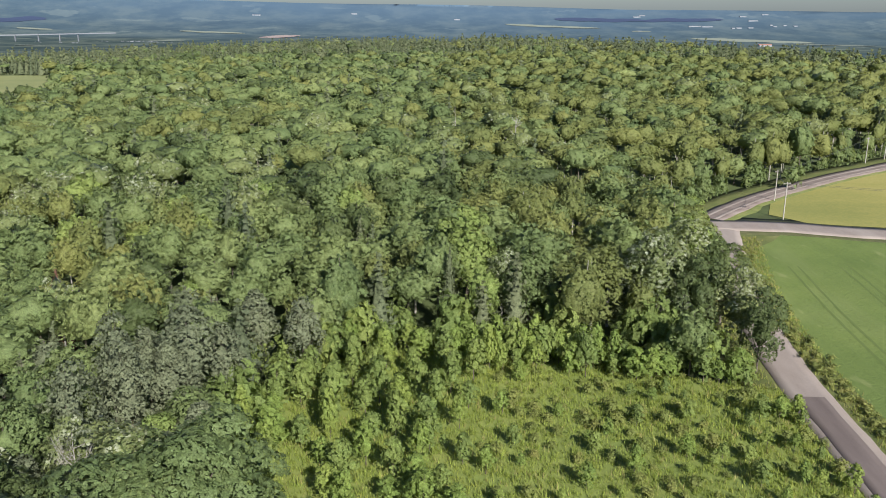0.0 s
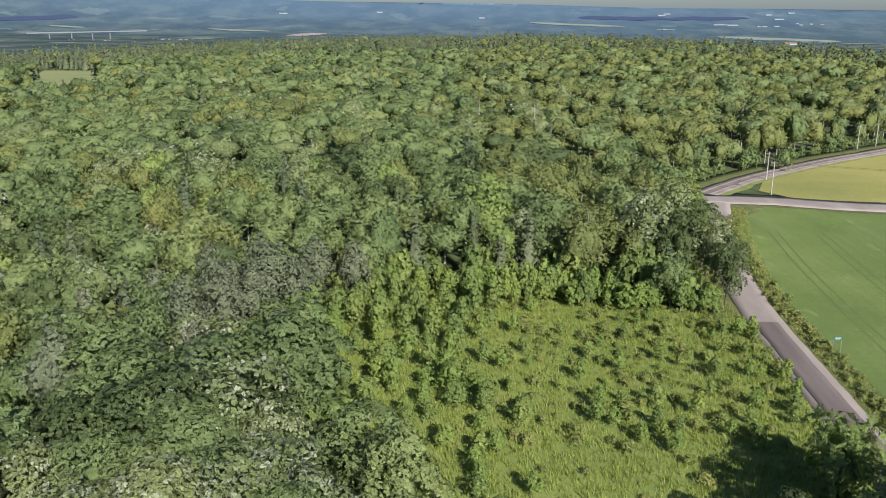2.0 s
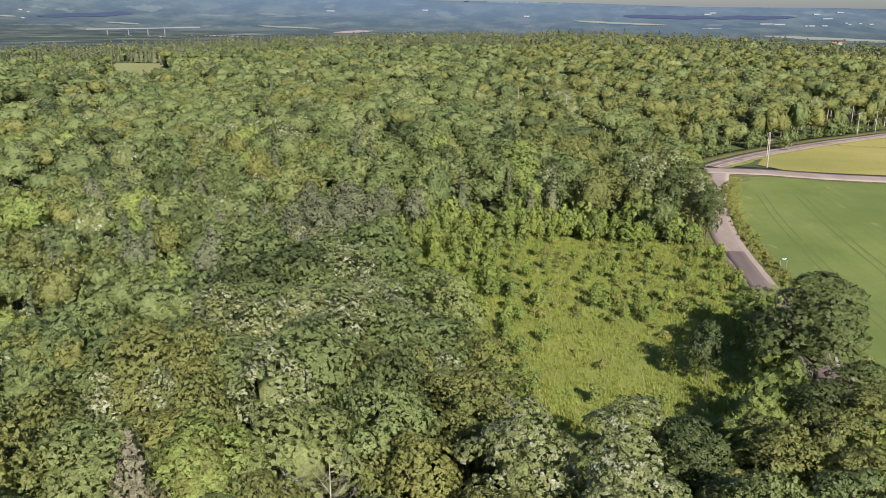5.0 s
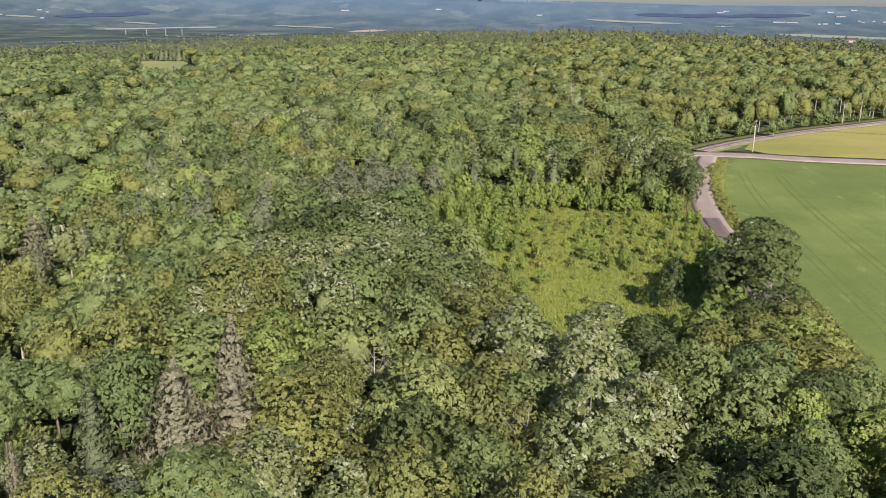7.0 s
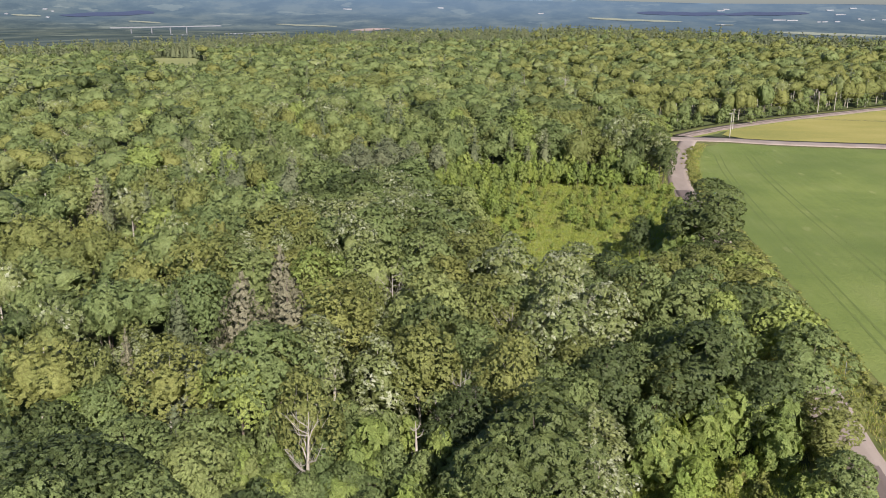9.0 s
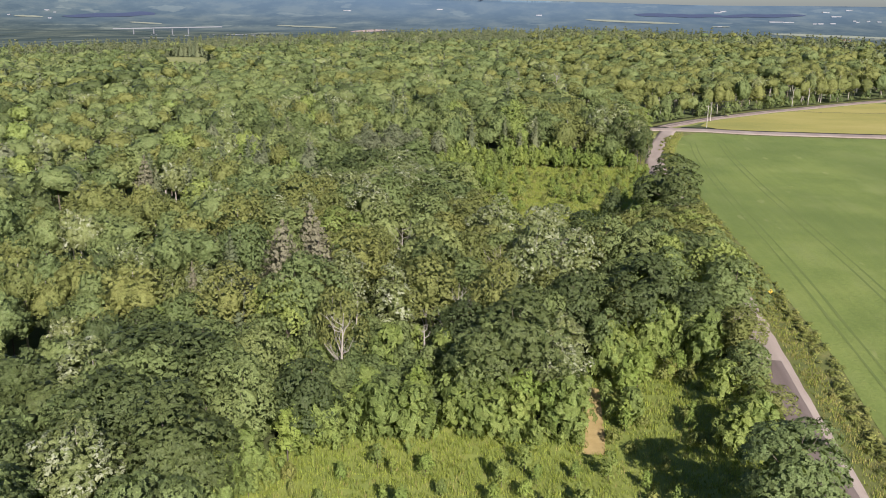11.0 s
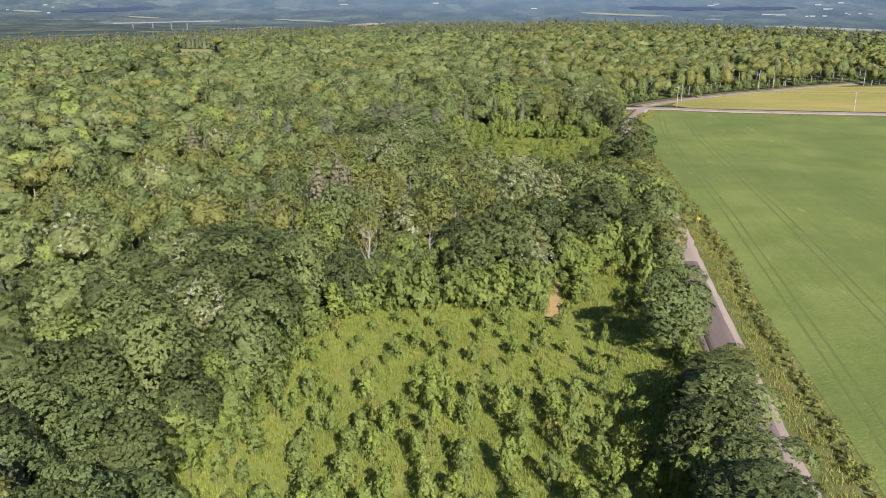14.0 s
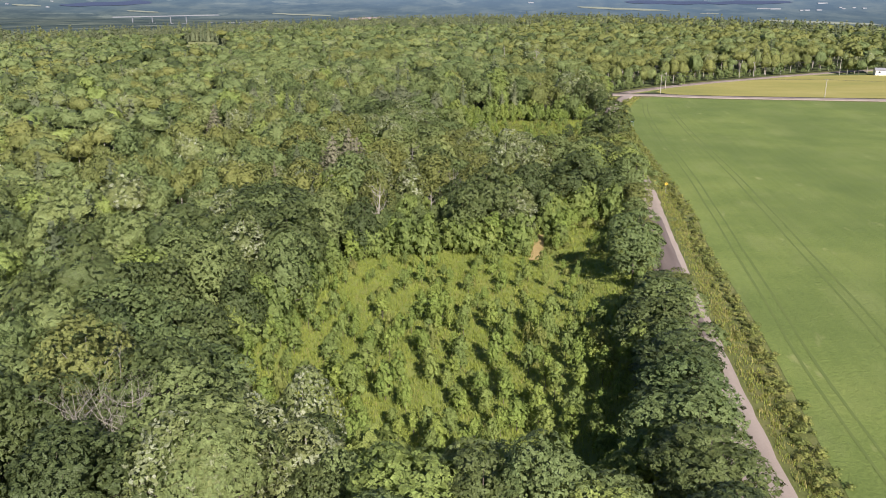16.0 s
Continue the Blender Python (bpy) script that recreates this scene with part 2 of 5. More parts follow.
POLE_WOOD = bark_material("pole_wood", (0.30, 0.27, 0.23), (0.46, 0.43, 0.38), 3.0)
WIRE = plain("wire", (0.05, 0.05, 0.05), 0.5)
STEEL = plain("galvanised_steel", (0.45, 0.46, 0.47), 0.45, 0.8)
SIGN_GREEN = plain("sign_green", (0.02, 0.10, 0.06), 0.45)
SIGN_YELLOW = plain("sign_yellow", (0.70, 0.48, 0.05), 0.45)
SIGN_BLACK = plain("sign_black", (0.02, 0.02, 0.02), 0.5)
WHITE = plain("white_paint", (0.78, 0.78, 0.76), 0.5)
ROOF_GREY = plain("grey_roof", (0.30, 0.30, 0.32), 0.6)
ROOF_RED = plain("rust_roof", (0.42, 0.20, 0.14), 0.6)
CONCRETE = plain("concrete", (0.21, 0.22, 0.24), 0.7)
PORCELAIN = plain("glazed_insulator", (0.35, 0.33, 0.30), 0.2)


def far_hazed_land():
    """The wide valley beyond the ridge: dark woods and pale fields, with blue haze mixed into their colour."""
    m, nt, bsdf = shader("far_hazed_land")
    p = where(nt)
    woods = wave_noise(nt, p, 0.006, 8, 0.68, (1, 0.7, 0))
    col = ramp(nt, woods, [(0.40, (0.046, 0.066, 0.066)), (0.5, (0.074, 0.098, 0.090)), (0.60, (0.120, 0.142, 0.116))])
    strips = wave_noise(nt, p, 0.004, 5, 0.55, (1, 1.1, 0))
    col = mixed(nt, ramp(nt, strips, [(0.62, (0, 0, 0)), (0.64, (0.4, 0.4, 0.4))]), col, (0.25, 0.28, 0.22))
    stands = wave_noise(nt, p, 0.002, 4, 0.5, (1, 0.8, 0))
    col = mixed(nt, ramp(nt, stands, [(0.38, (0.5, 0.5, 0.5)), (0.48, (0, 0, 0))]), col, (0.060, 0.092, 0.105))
    # aerial haze put into the base colour: bluer towards the horizon
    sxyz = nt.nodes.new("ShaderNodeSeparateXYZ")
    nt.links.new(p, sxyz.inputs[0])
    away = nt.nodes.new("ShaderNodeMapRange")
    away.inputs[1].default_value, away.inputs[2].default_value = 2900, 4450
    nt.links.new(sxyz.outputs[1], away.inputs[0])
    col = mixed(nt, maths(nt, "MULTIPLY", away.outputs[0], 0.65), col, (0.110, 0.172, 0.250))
    nt.links.new(col, bsdf.inputs["Base Color"])
    bsdf.inputs["Roughness"].default_value = 1.0
    bsdf.inputs["Specular IOR Level"].default_value = 0.0
    return m


FAR = far_hazed_land()
FAR_FIELD = plain("far_pale_field", (0.25, 0.275, 0.21), 0.9)
FAR_BARE = plain("far_bare_soil", (0.40, 0.31, 0.27), 0.9)
FAR_WALL = plain("far_pale_wall", (0.35, 0.36, 0.38), 0.8)
# cloud shadow on the valley, painted as a dark blue colour
FAR_CLOUD_SHADE = plain("far_cloud_shade", (0.040, 0.062, 0.125), 1.0)


# ---- plan ----
def spline(points, step):
    """Points along a smooth line through the given ones."""
    pts = [np.array(p, float) for p in points]
    pts = [2 * pts[0] - pts[1]] + pts + [2 * pts[-1] - pts[-2]]
    out = []
    for a, b, c, d in zip(pts, pts[1:], pts[2:], pts[3:]):
        n = max(2, int(np.linalg.norm(c - b) / step))
        for i in range(n):
            t = i / n
            out.append(0.5 * (2 * b + (c - a) * t + (2 * a - 5 * b + 4 * c - d) * t * t + (3 * b - a - 3 * c + d) * t ** 3))
    out.append(pts[-2])
    return np.array(out)


MAIN = spline([(36.3, -330), (36.8, -260), (37.5, -200), (38.2, -150), (39.0, -120), (40.3, -90), (42.6, -45), (44.6, -10), (45.9, 40), (46.9, 75), (48.0, 105), (49.8, 125), (54.2, 152), (60, 176), (66, 199)], 3)
SIDE = spline([(58, 199), (68, 198), (80, 196), (100, 189), (153, 180), (220, 170), (420, 140)], 4)
UPPER = spline([(64, 205), (73, 216), (88, 232), (116, 256), (141, 274), (176, 299), (230, 330), (330, 380)], 4)
HEDGE = spline([(43.6, -330), (44.2, -200), (46.3, -152), (49.0, -110), (50.6, -65), (53.0, -35), (53.6, 20), (54.2, 75), (55.0, 110), (57.0, 136), (63.0, 172), (72.0, 184)], 4)
CLEAR_A = [(-29, 96), (-22, 114), (-15, 126), (6, 127), (14, 122), (26, 121), (35, 111), (45, 107), (43.5, 72), (40, 58), (36, 46), (35, 26), (30, 21), (22, 12), (8, 11), (-2, 30), (-13, 57), (-22, 78)]
CLEAR_B = [(-24, -81), (-20.5, -69.5), (-10, -62.5), (3, -62), (13.5, -64), (15.0, -54), (17.5, -45), (22, -41), (28, -39), (33, -36), (33, -55), (31, -95), (29, -150), (14, -160), (2, -157), (-6, -151), (-15, -147), (-24, -136), (-30, -124), (-26, -107), (-23.5, -95)]


def inside(poly, x, y):
    """Which of the points lie in the polygon."""
    x, y = np.asarray(x, float), np.asarray(y, float)
    r = np.zeros(x.shape, bool)
    for (x0, y0), (x1, y1) in zip(poly, poly[1:] + poly[:1]):
        if y0 != y1:
            r ^= ((y0 > y) != (y1 > y)) & (x < (x1 - x0) * (y - y0) / (y1 - y0) + x0)
    return r


def gap(line, x, y):
    """Distance from points to a line of points."""
    d = np.full(np.shape(x), 1e9)
    for px, py in line[::2]:
        d = np.minimum(d, np.hypot(x - px, y - py))
    return d


def edge_y(x):
    """How far the wooded height reaches before the land falls away."""
    x = np.asarray(x, float)
    return np.maximum(1000 - np.where(x < 0, 0.0014, 0.0031) * np.minimum(np.abs(x), 500) ** 2, 200)


def ease(v):
    v = np.clip(v, 0, 1)
    return v * v * (3 - 2 * v)


def height(x, y):
    """The ground: level along the road, lower to its west, falling beyond the height to a wide valley that rises to the horizon."""
    x, y = np.asarray(x, float), np.asarray(y, float)
    tilt = 0.0183 * (np.clip(x, -450, 350) - 45)
    hollow = -np.interp(y, [-45, 20], [3.0, 1.6]) * ease((39 - x) / 22.0)
    hill = 3.0 * np.clip((y - 400) / 500.0, 0, 1) * np.exp(-(x / 300.0) ** 2)
    r = np.hypot(x, y)
    rim = np.interp(np.arctan2(x, np.maximum(y, 1)), [-0.3, 0.2], [-0.25, 0.0])
    dip = np.interp(r, [1200, 1500, 2000, 2600, 3600, 4150], [3.7, 3.2, 2.75, 2.4, 1.9, 0.95])
    dip = np.where(r > 4150, 0.95 + (rim - 0.95) * np.clip((r - 4150) / 450.0, 0, 1), dip)
    valley = 50 - r * np.tan(np.radians(dip)) + 4 * np.sin(x / 260.0 + 1) * np.sin(y / 340.0)
    k = ease((y - edge_y(x) - 30) / 650.0)
    k = np.maximum(k, np.clip((np.abs(x) - 500) / 800.0, 0, 1) * np.clip((y - 200) / 800.0, 0, 1))
    return (tilt + hollow + hill) * (1 - k) + k * valley


# ---- mesh helpers ----
def mesh_from(name, verts, quads=None, tris=None, mats=(), tint=None, spray=None, smooth=False, quad_mat=None, tri_mat=None, normals=None):
    """A mesh from arrays of corners, four-sided and three-sided faces."""
    me = bpy.data.meshes.new(name)
    verts = np.asarray(verts, np.float32)
    quads = np.zeros((0, 4), np.int32) if quads is None else np.asarray(quads, np.int32).reshape(-1, 4)
    tris = np.zeros((0, 3), np.int32) if tris is None else np.asarray(tris, np.int32).reshape(-1, 3)
    me.vertices.add(len(verts))
    me.vertices.foreach_set("co", verts.ravel())
    loops = np.concatenate([quads.ravel(), tris.ravel()]).astype(np.int32)
    me.loops.add(len(loops))
    me.loops.foreach_set("vertex_index", loops)
    totals = np.concatenate([np.full(len(quads), 4), np.full(len(tris), 3)]).astype(np.int32)
    starts = np.concatenate([[0], np.cumsum(totals)[:-1]]).astype(np.int32) if len(totals) else totals
    me.polygons.add(len(totals))
    me.polygons.foreach_set("loop_start", starts)
    me.polygons.foreach_set("loop_total", totals)
    for m in mats:
        me.materials.append(m)
    if quad_mat is not None or tri_mat is not None:
        idx = np.concatenate([np.zeros(len(quads), np.int32) if quad_mat is None else quad_mat, np.zeros(len(tris), np.int32) if tri_mat is None else tri_mat])
        me.polygons.foreach_set("material_index", idx.astype(np.int32))
    me.polygons.foreach_set("use_smooth", np.full(len(totals), smooth or spray is not None))
    if tint is not None:
        at = me.attributes.new("tint", "FLOAT", "POINT")
        at.data.foreach_set("value", np.asarray(tint, np.float32))
    if spray is not None:
        at = me.attributes.new("spray", "FLOAT", "POINT")
        at.data.foreach_set("value", np.asarray(spray, np.float32))
    me.update()
    me.validate()
    if normals is not None:
        me.normals_split_custom_set_from_vertices(np.asarray(normals, np.float32))
    return me


def part(name, me, parent=None, label="", m=None):
    ob = new(name, me)
    if parent is not None:
        ob.parent = parent
    if m is not None:
        ob.matrix_basis = m
    if label:
        ob["label"] = label
    return ob


def bm_mesh(name, bm, *mats):
    me = bpy.data.meshes.new(name)
    bm.to_mesh(me)
    bm.free()
    for m in mats:
        me.materials.append(m)
    return me


def unit(v):
    return v / np.maximum(np.linalg.norm(v, axis=-1, keepdims=True), 1e-9)


def tube(points, radii, sides=6):
    """Corners and faces of a tapered limb along points."""
    pts = np.array(points, float)
    ang = np.linspace(0, 2 * np.pi, sides, endpoint=False)
    rings = []
    for i, p in enumerate(pts):
        d = unit((pts[min(i + 1, len(pts) - 1)] - pts[max(i - 1, 0)])[None])[0]
        a = np.cross(d, (0.31, 0.95, 0.05))
        a /= np.linalg.norm(a)
        b = np.cross(d, a)
        rings.append(p + radii[i] * (np.cos(ang)[:, None] * a + np.sin(ang)[:, None] * b))
    v = np.concatenate(rings)
    f = []
    for i in range(len(pts) - 1):
        for j in range(sides):
            k = (j + 1) % sides
            f.append((i * sides + j, i * sides + k, (i + 1) * sides + k, (i + 1) * sides + j))
    return v, np.array(f)


def joined(pieces):
    vs, fs, n = [], [], 0
    for v, f in pieces:
        vs.append(v)
        fs.append(np.asarray(f) + n)
        n += len(v)
    return np.concatenate(vs), np.concatenate(fs)


def ball(level):
    bm = bmesh.new()
    bmesh.ops.create_icosphere(bm, subdivisions=level, radius=1)
    v = np.array([p.co[:] for p in bm.verts])
    f = np.array([[p.index for p in t.verts] for t in bm.faces])
    bm.free()
    return v, f


BALLS = {k: ball(k) for k in (1, 2, 3)}


def kites(rng, centre, outward, length, width, flop=0.34, hang=0.25):
    """Leaf sprays: kite-shaped, slightly folded, turned roughly outward."""
    n = len(centre)
    nor = unit(outward * 0.9 + np.array([0, 0, 0.2]) + flop * rng.normal(size=(n, 3)))
    tan = rng.normal(size=(n, 3)) + outward * 0.6 - np.array([0, 0, hang])
    tan = unit(tan - nor * np.sum(tan * nor, 1, keepdims=True))
    bit = np.cross(nor, tan)
    l = length * rng.uniform(0.65, 1.35, (n, 1))
    w = width * rng.uniform(0.65, 1.35, (n, 1))
    v = np.stack([centre - tan * l * 0.5, centre + bit * w * 0.5 + nor * l * 0.10, centre + tan * l * 0.5 - nor * l * 0.08, centre - bit * w * 0.5 + nor * l * 0.10], 1)
    return v.reshape(-1, 3), np.arange(4 * n).reshape(n, 4)[:, ::-1], nor


def spread_over(rng, count, deep):
    """Directions spread evenly over a ball, from the top down."""
    i = np.arange(count)
    u = 1 - deep * (i + 0.5) / count
    a = i * math.pi * (3 - math.sqrt(5)) + rng.uniform(-0.35, 0.35, count)
    ring = np.sqrt(1 - u * u)
    return np.stack([ring * np.cos(a), ring * np.sin(a), u], 1)


def broad_crown(rng, radius, low, top, pads, sprays, length, width, taper=0.0, level=2, ragged=0.25, snug=0.8, flop=0.36, deep=1.7, flat=0.6, rise=0.75, loose=0.3, dome=0.0):
    """A crown of leafy boughs: domed pads of sprays set over a rounded form, with a dense heart.
    Gives corners, sprays, heart faces, bough ends and the way the leaves face."""
    d = spread_over(rng, pads, deep)
    if not dome:
        # leave room for the boughs to reach out to the full radius
        radius = radius / (0.9 + 1.6 / math.sqrt(pads))
    half = (top - low) / 2
    mid = np.array([0, 0, low + half])
    sway = rng.normal(size=(3, 2)) * (0.07 + 0.09 * ragged)
    shift = rng.normal(size=2) * radius * 0.08

    def form(p):
        az = np.arctan2(p[:, 1], p[:, 0])
        wavy = 1 + sum(s[0] * np.cos((k + 1) * az) + s[1] * np.sin((k + 1) * az) for k, s in enumerate(sway))
        z = p[:, 2]
        flare = np.where(z < 0, 1 - 0.35 * z * z, 1.0) * (1 - taper * np.clip(z, 0, 1)) * wavy
        up = (z + 1) * 0.5
        return np.stack([p[:, 0] * flare * radius + shift[0] * up, p[:, 1] * flare * radius + shift[1] * up, low + half + z * half], 1)

    reach = rng.uniform(0.86 - 0.22 * ragged, 0.90 + 0.12 * ragged, (pads, 1))
    c = mid + (form(d) - mid) * reach
    a = radius * 2.15 / math.sqrt(pads) * rng.uniform(0.72, 1.25, (pads, 1))
    axis = unit(d * 0.6 + np.array([0, 0, rise]) + 0.14 * rng.normal(size=(pads, 3)))
    amp = rng.uniform(0.5, 1.0, pads)

    def bulging(p):
        near = np.arccos(np.clip(p @ d.T, -1, 1)) * math.sqrt(pads) / 1.25
        bulge = np.max(np.exp(-near ** 2) * amp, axis=1)[:, None]
        return mid + (form(p) - mid) * (1 - dome + dome * bulge), bulge[:, 0]

    if dome:
        # a closed crown seen from afar: sprays lie on its bulges, fewer in the creases
        u = spread_over(rng, sprays * 2, deep)
        _, bulge = bulging(u)
        u = u[rng.choice(len(u), sprays, replace=False, p=(bulge + 0.1) / (bulge + 0.1).sum())]
        p, _ = bulging(u)
        t1 = unit(np.cross(u, np.array([0.3, 0.2, 0.93])))
        t2 = np.cross(u, t1)
        n = unit(np.cross(bulging(unit(u + t1 * 0.1))[0] - p, bulging(unit(u + t2 * 0.1))[0] - p))
        n = n * np.sign(np.sum(n * u, 1, keepdims=True))
        p = p + n * rng.uniform(-loose * 0.4, loose, (sprays, 1)) * length
        v, q, nor = kites(rng, p, n, length, width, flop)
        face = np.repeat(unit(n * 0.8 + nor * 0.5), 4, 0)
    else:
        # each spray lies on the dome of its bough, which droops towards its rim
        share = (a[:, 0] ** 2) * np.where(d[:, 2] > -0.3, 1.0, 0.6)
        own = rng.choice(pads, sprays, p=share / share.sum())
        h = unit(rng.normal(size=(sprays, 3)))
        up = np.sum(h * axis[own], 1, keepdims=True)
        h = h - axis[own] * up
        up = np.abs(up) ** 0.8
        h = unit(h) * np.sqrt(np.clip(1 - up * up, 0, 1))
        p = c[own] + a[own] * (h + axis[own] * up * flat) - np.array([0, 0, 0.22]) * a[own] * (1 - up)
        n = unit(h * 0.8 + axis[own] * up)
        p = p + n * rng.uniform(-loose, loose, (sprays, 1)) * length
        v, q, nor = kites(rng, p, n, length, width, flop)
        face = np.repeat(unit(n * 0.6 + d[own] * 0.25 + nor * 0.5), 4, 0)
    b, f = BALLS[level]
    f = f[b[f].mean(1)[:, 2] > 1 - deep - 0.1]
    heart = mid + (bulging(b)[0] - mid) * snug * (1 + 0.04 * rng.normal(size=(len(b), 1)))
    return np.concatenate([v, heart]), q, f + len(v), c * np.array([0.85, 0.85, 0.97]), np.concatenate([face, np.zeros_like(heart)])


def cone_crown(rng, radius, low, top, whorls, arms, sprays, length, width, droop=0.35, heart=0.42, blur=0.26):
    """A conifer: whorls of drooping boughs that shorten upwards."""
    cs, ds, ns = [], [], []
    for i in range(whorls):
        f = i / (whorls - 1)
        z = low + (top - low) * f
        r = radius * (1 - f) ** 0.8 * rng.uniform(0.85, 1.12) + 0.12
        k = max(4, int(arms * (1 - 0.55 * f)))
        off = rng.uniform(0, 7)
        for j in range(k):
            a = off + 2 * math.pi * j / k + rng.uniform(-0.2, 0.2)
            rr = r * rng.uniform(0.75, 1.15)
            m = max(2, int(sprays * (0.35 + 0.65 * (1 - f))))
            s = np.sqrt(rng.uniform(0.06, 1.0, m))
            side = rng.normal(size=m) * 0.20 * rr
            x = np.cos(a) * s * rr - np.sin(a) * side
            y = np.sin(a) * s * rr + np.cos(a) * side
            zz = z - droop * rr * s ** 1.5 + rng.normal(size=m) * blur
            cs.append(np.stack([x, y, zz], 1))
            ds.append(np.tile([math.cos(a), math.sin(a), -0.25], (m, 1)))
            ns.append(np.tile([math.cos(a) * 0.8, math.sin(a) * 0.8, 0.55], (m, 1)))
    c, d = np.concatenate(cs), np.concatenate(ds)
    v, q, nor = kites(rng, c, d, length, width, 0.45, 0.35)
    face = np.repeat(unit(np.concatenate(ns) + nor * 0.7), 4, 0)
    # dense dark heart
    ang = np.linspace(0, 2 * np.pi, 7, endpoint=False)
    ring = np.stack([np.cos(ang) * radius * heart, np.sin(ang) * radius * heart, np.full(7, low)], 1)
    cv = np.concatenate([ring, [[0, 0, top * 0.97]]])
    n = len(v)
    cf = np.array([(n + i, n + (i + 1) % 7, n + 7) for i in range(7)])
    return np.concatenate([v, cv]), q, cf, c[:: max(1, len(c) // 14)], np.concatenate([face, np.zeros_like(cv)])


def limbs(rng, top, thick, ends, sides=6, count=7, lean=0.3):
    """A tapered trunk with limbs that reach into the clumps."""
    bend = rng.normal(size=2) * lean
    trunk = [(0, 0, -0.3), (bend[0] * 0.3, bend[1] * 0.3, top * 0.35), (bend[0], bend[1], top * 0.7), (bend[0] * 1.2, bend[1] * 1.2, top)]
    pieces = [tube(trunk, [thick, thick * 0.8, thick * 0.5, thick * 0.1], sides)]
    for e in ends[rng.permutation(len(ends))[:count]]:
        z = min(e[2] * rng.uniform(0.45, 0.7), top * 0.75)
        f = z / top
        s = np.array([bend[0] * f, bend[1] * f, z])
        m = s * 0.45 + np.array(e) * 0.55 + np.array([0, 0, 0.3])
        pieces.append(tube([s, m, e], [thick * 0.38, thick * 0.24, thick * 0.06], 4))
    return joined(pieces)


def bare_tree(rng, top, thick, count=16, spread=0.45, twigs=9):
    """A dead tree: trunk, rising curved limbs and many forked twigs."""
    bend = rng.normal(size=2) * 0.4
    stem = [(0, 0, -0.3), (bend[0] * 0.3, bend[1] * 0.3, top * 0.35), (bend[0] * 0.7, bend[1] * 0.7, top * 0.7), (bend[0], bend[1], top)]
    pieces = [tube(stem, [thick, thick * 0.75, thick * 0.4, thick * 0.1], 6)]
    for i in range(count):
        z = top * rng.uniform(0.22, 0.9)
        a = rng.uniform(0, 2 * np.pi)
        l = (top - z * 0.75) * spread * rng.uniform(0.7, 1.2)
        k = 0.45 * (1 - z / top) + 0.16
        s = np.array([bend[0] * z / top, bend[1] * z / top, z])
        out = np.array([math.cos(a), math.sin(a), 0])
        m = s + out * l * 0.55 + np.array([0, 0, l * 0.38]) + rng.normal(size=3) * 0.14 * l
        e = m + out * l * 0.4 + rng.normal(size=3) * 0.15 * l + np.array([0, 0, l * rng.uniform(0.35, 0.8)])
        pieces.append(tube([s, m, e], [thick * k, thick * k * 0.6, thick * 0.06], 4))
        for _ in range(twigs):
            f = rng.uniform(0.2, 1)
            base = s + (m - s) * f * 2 if f < 0.5 else m + (e - m) * (f * 2 - 1)
            tip = base + (rng.normal(size=3) * 0.42 + out * 0.3 + np.array([0, 0, 0.75])) * l * rng.uniform(0.25, 0.5)
            pieces.append(tube([base, (base + tip) / 2 + rng.normal(size=3) * 0.04 * l, tip], [thick * k * 0.3, thick * k * 0.2, thick * 0.04], 3))
    return joined(pieces)


# ---- ground, road and fields ----
def axis(stops):
    out = []
    for (a, sa), (b, _) in zip(stops, stops[1:]):
        out += list(np.arange(a, b - sa * 0.5, sa))
    return np.array(out + [stops[-1][0]], float)


def build_ground():
    gx = axis([(-4400, 200), (-1200, 60), (-300, 20), (0, 4), (60, 20), (300, 60), (1200, 200), (4400, 1)])
    gy = axis([(-700, 60), (-240, 12), (300, 40), (1600, 60), (4700, 1)])
    X, Y = np.meshgrid(gx, gy)
    # outer rows lie on the circle of the horizon
    R = np.hypot(X, Y)
    k = np.minimum(1.0, 4600 / np.maximum(R, 1))
    X, Y = X * k, Y * k
    Z = height(X, Y) - 0.05
    v = np.stack([X, Y, Z], -1).reshape(-1, 3)
    nx = len(gx)
    i, j = np.meshgrid(np.arange(nx - 1), np.arange(len(gy) - 1))
    a = (j * nx + i).ravel()
    q = np.stack([a, a + 1, a + nx + 1, a + nx], 1)
    c = v[q].mean(1)
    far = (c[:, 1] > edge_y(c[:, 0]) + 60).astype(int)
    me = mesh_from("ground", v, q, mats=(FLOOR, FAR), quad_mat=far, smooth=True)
    tagged(new("ground", me), "dark forest floor running out to a blue-green valley with haze in its colour", "ground", kind="structure")


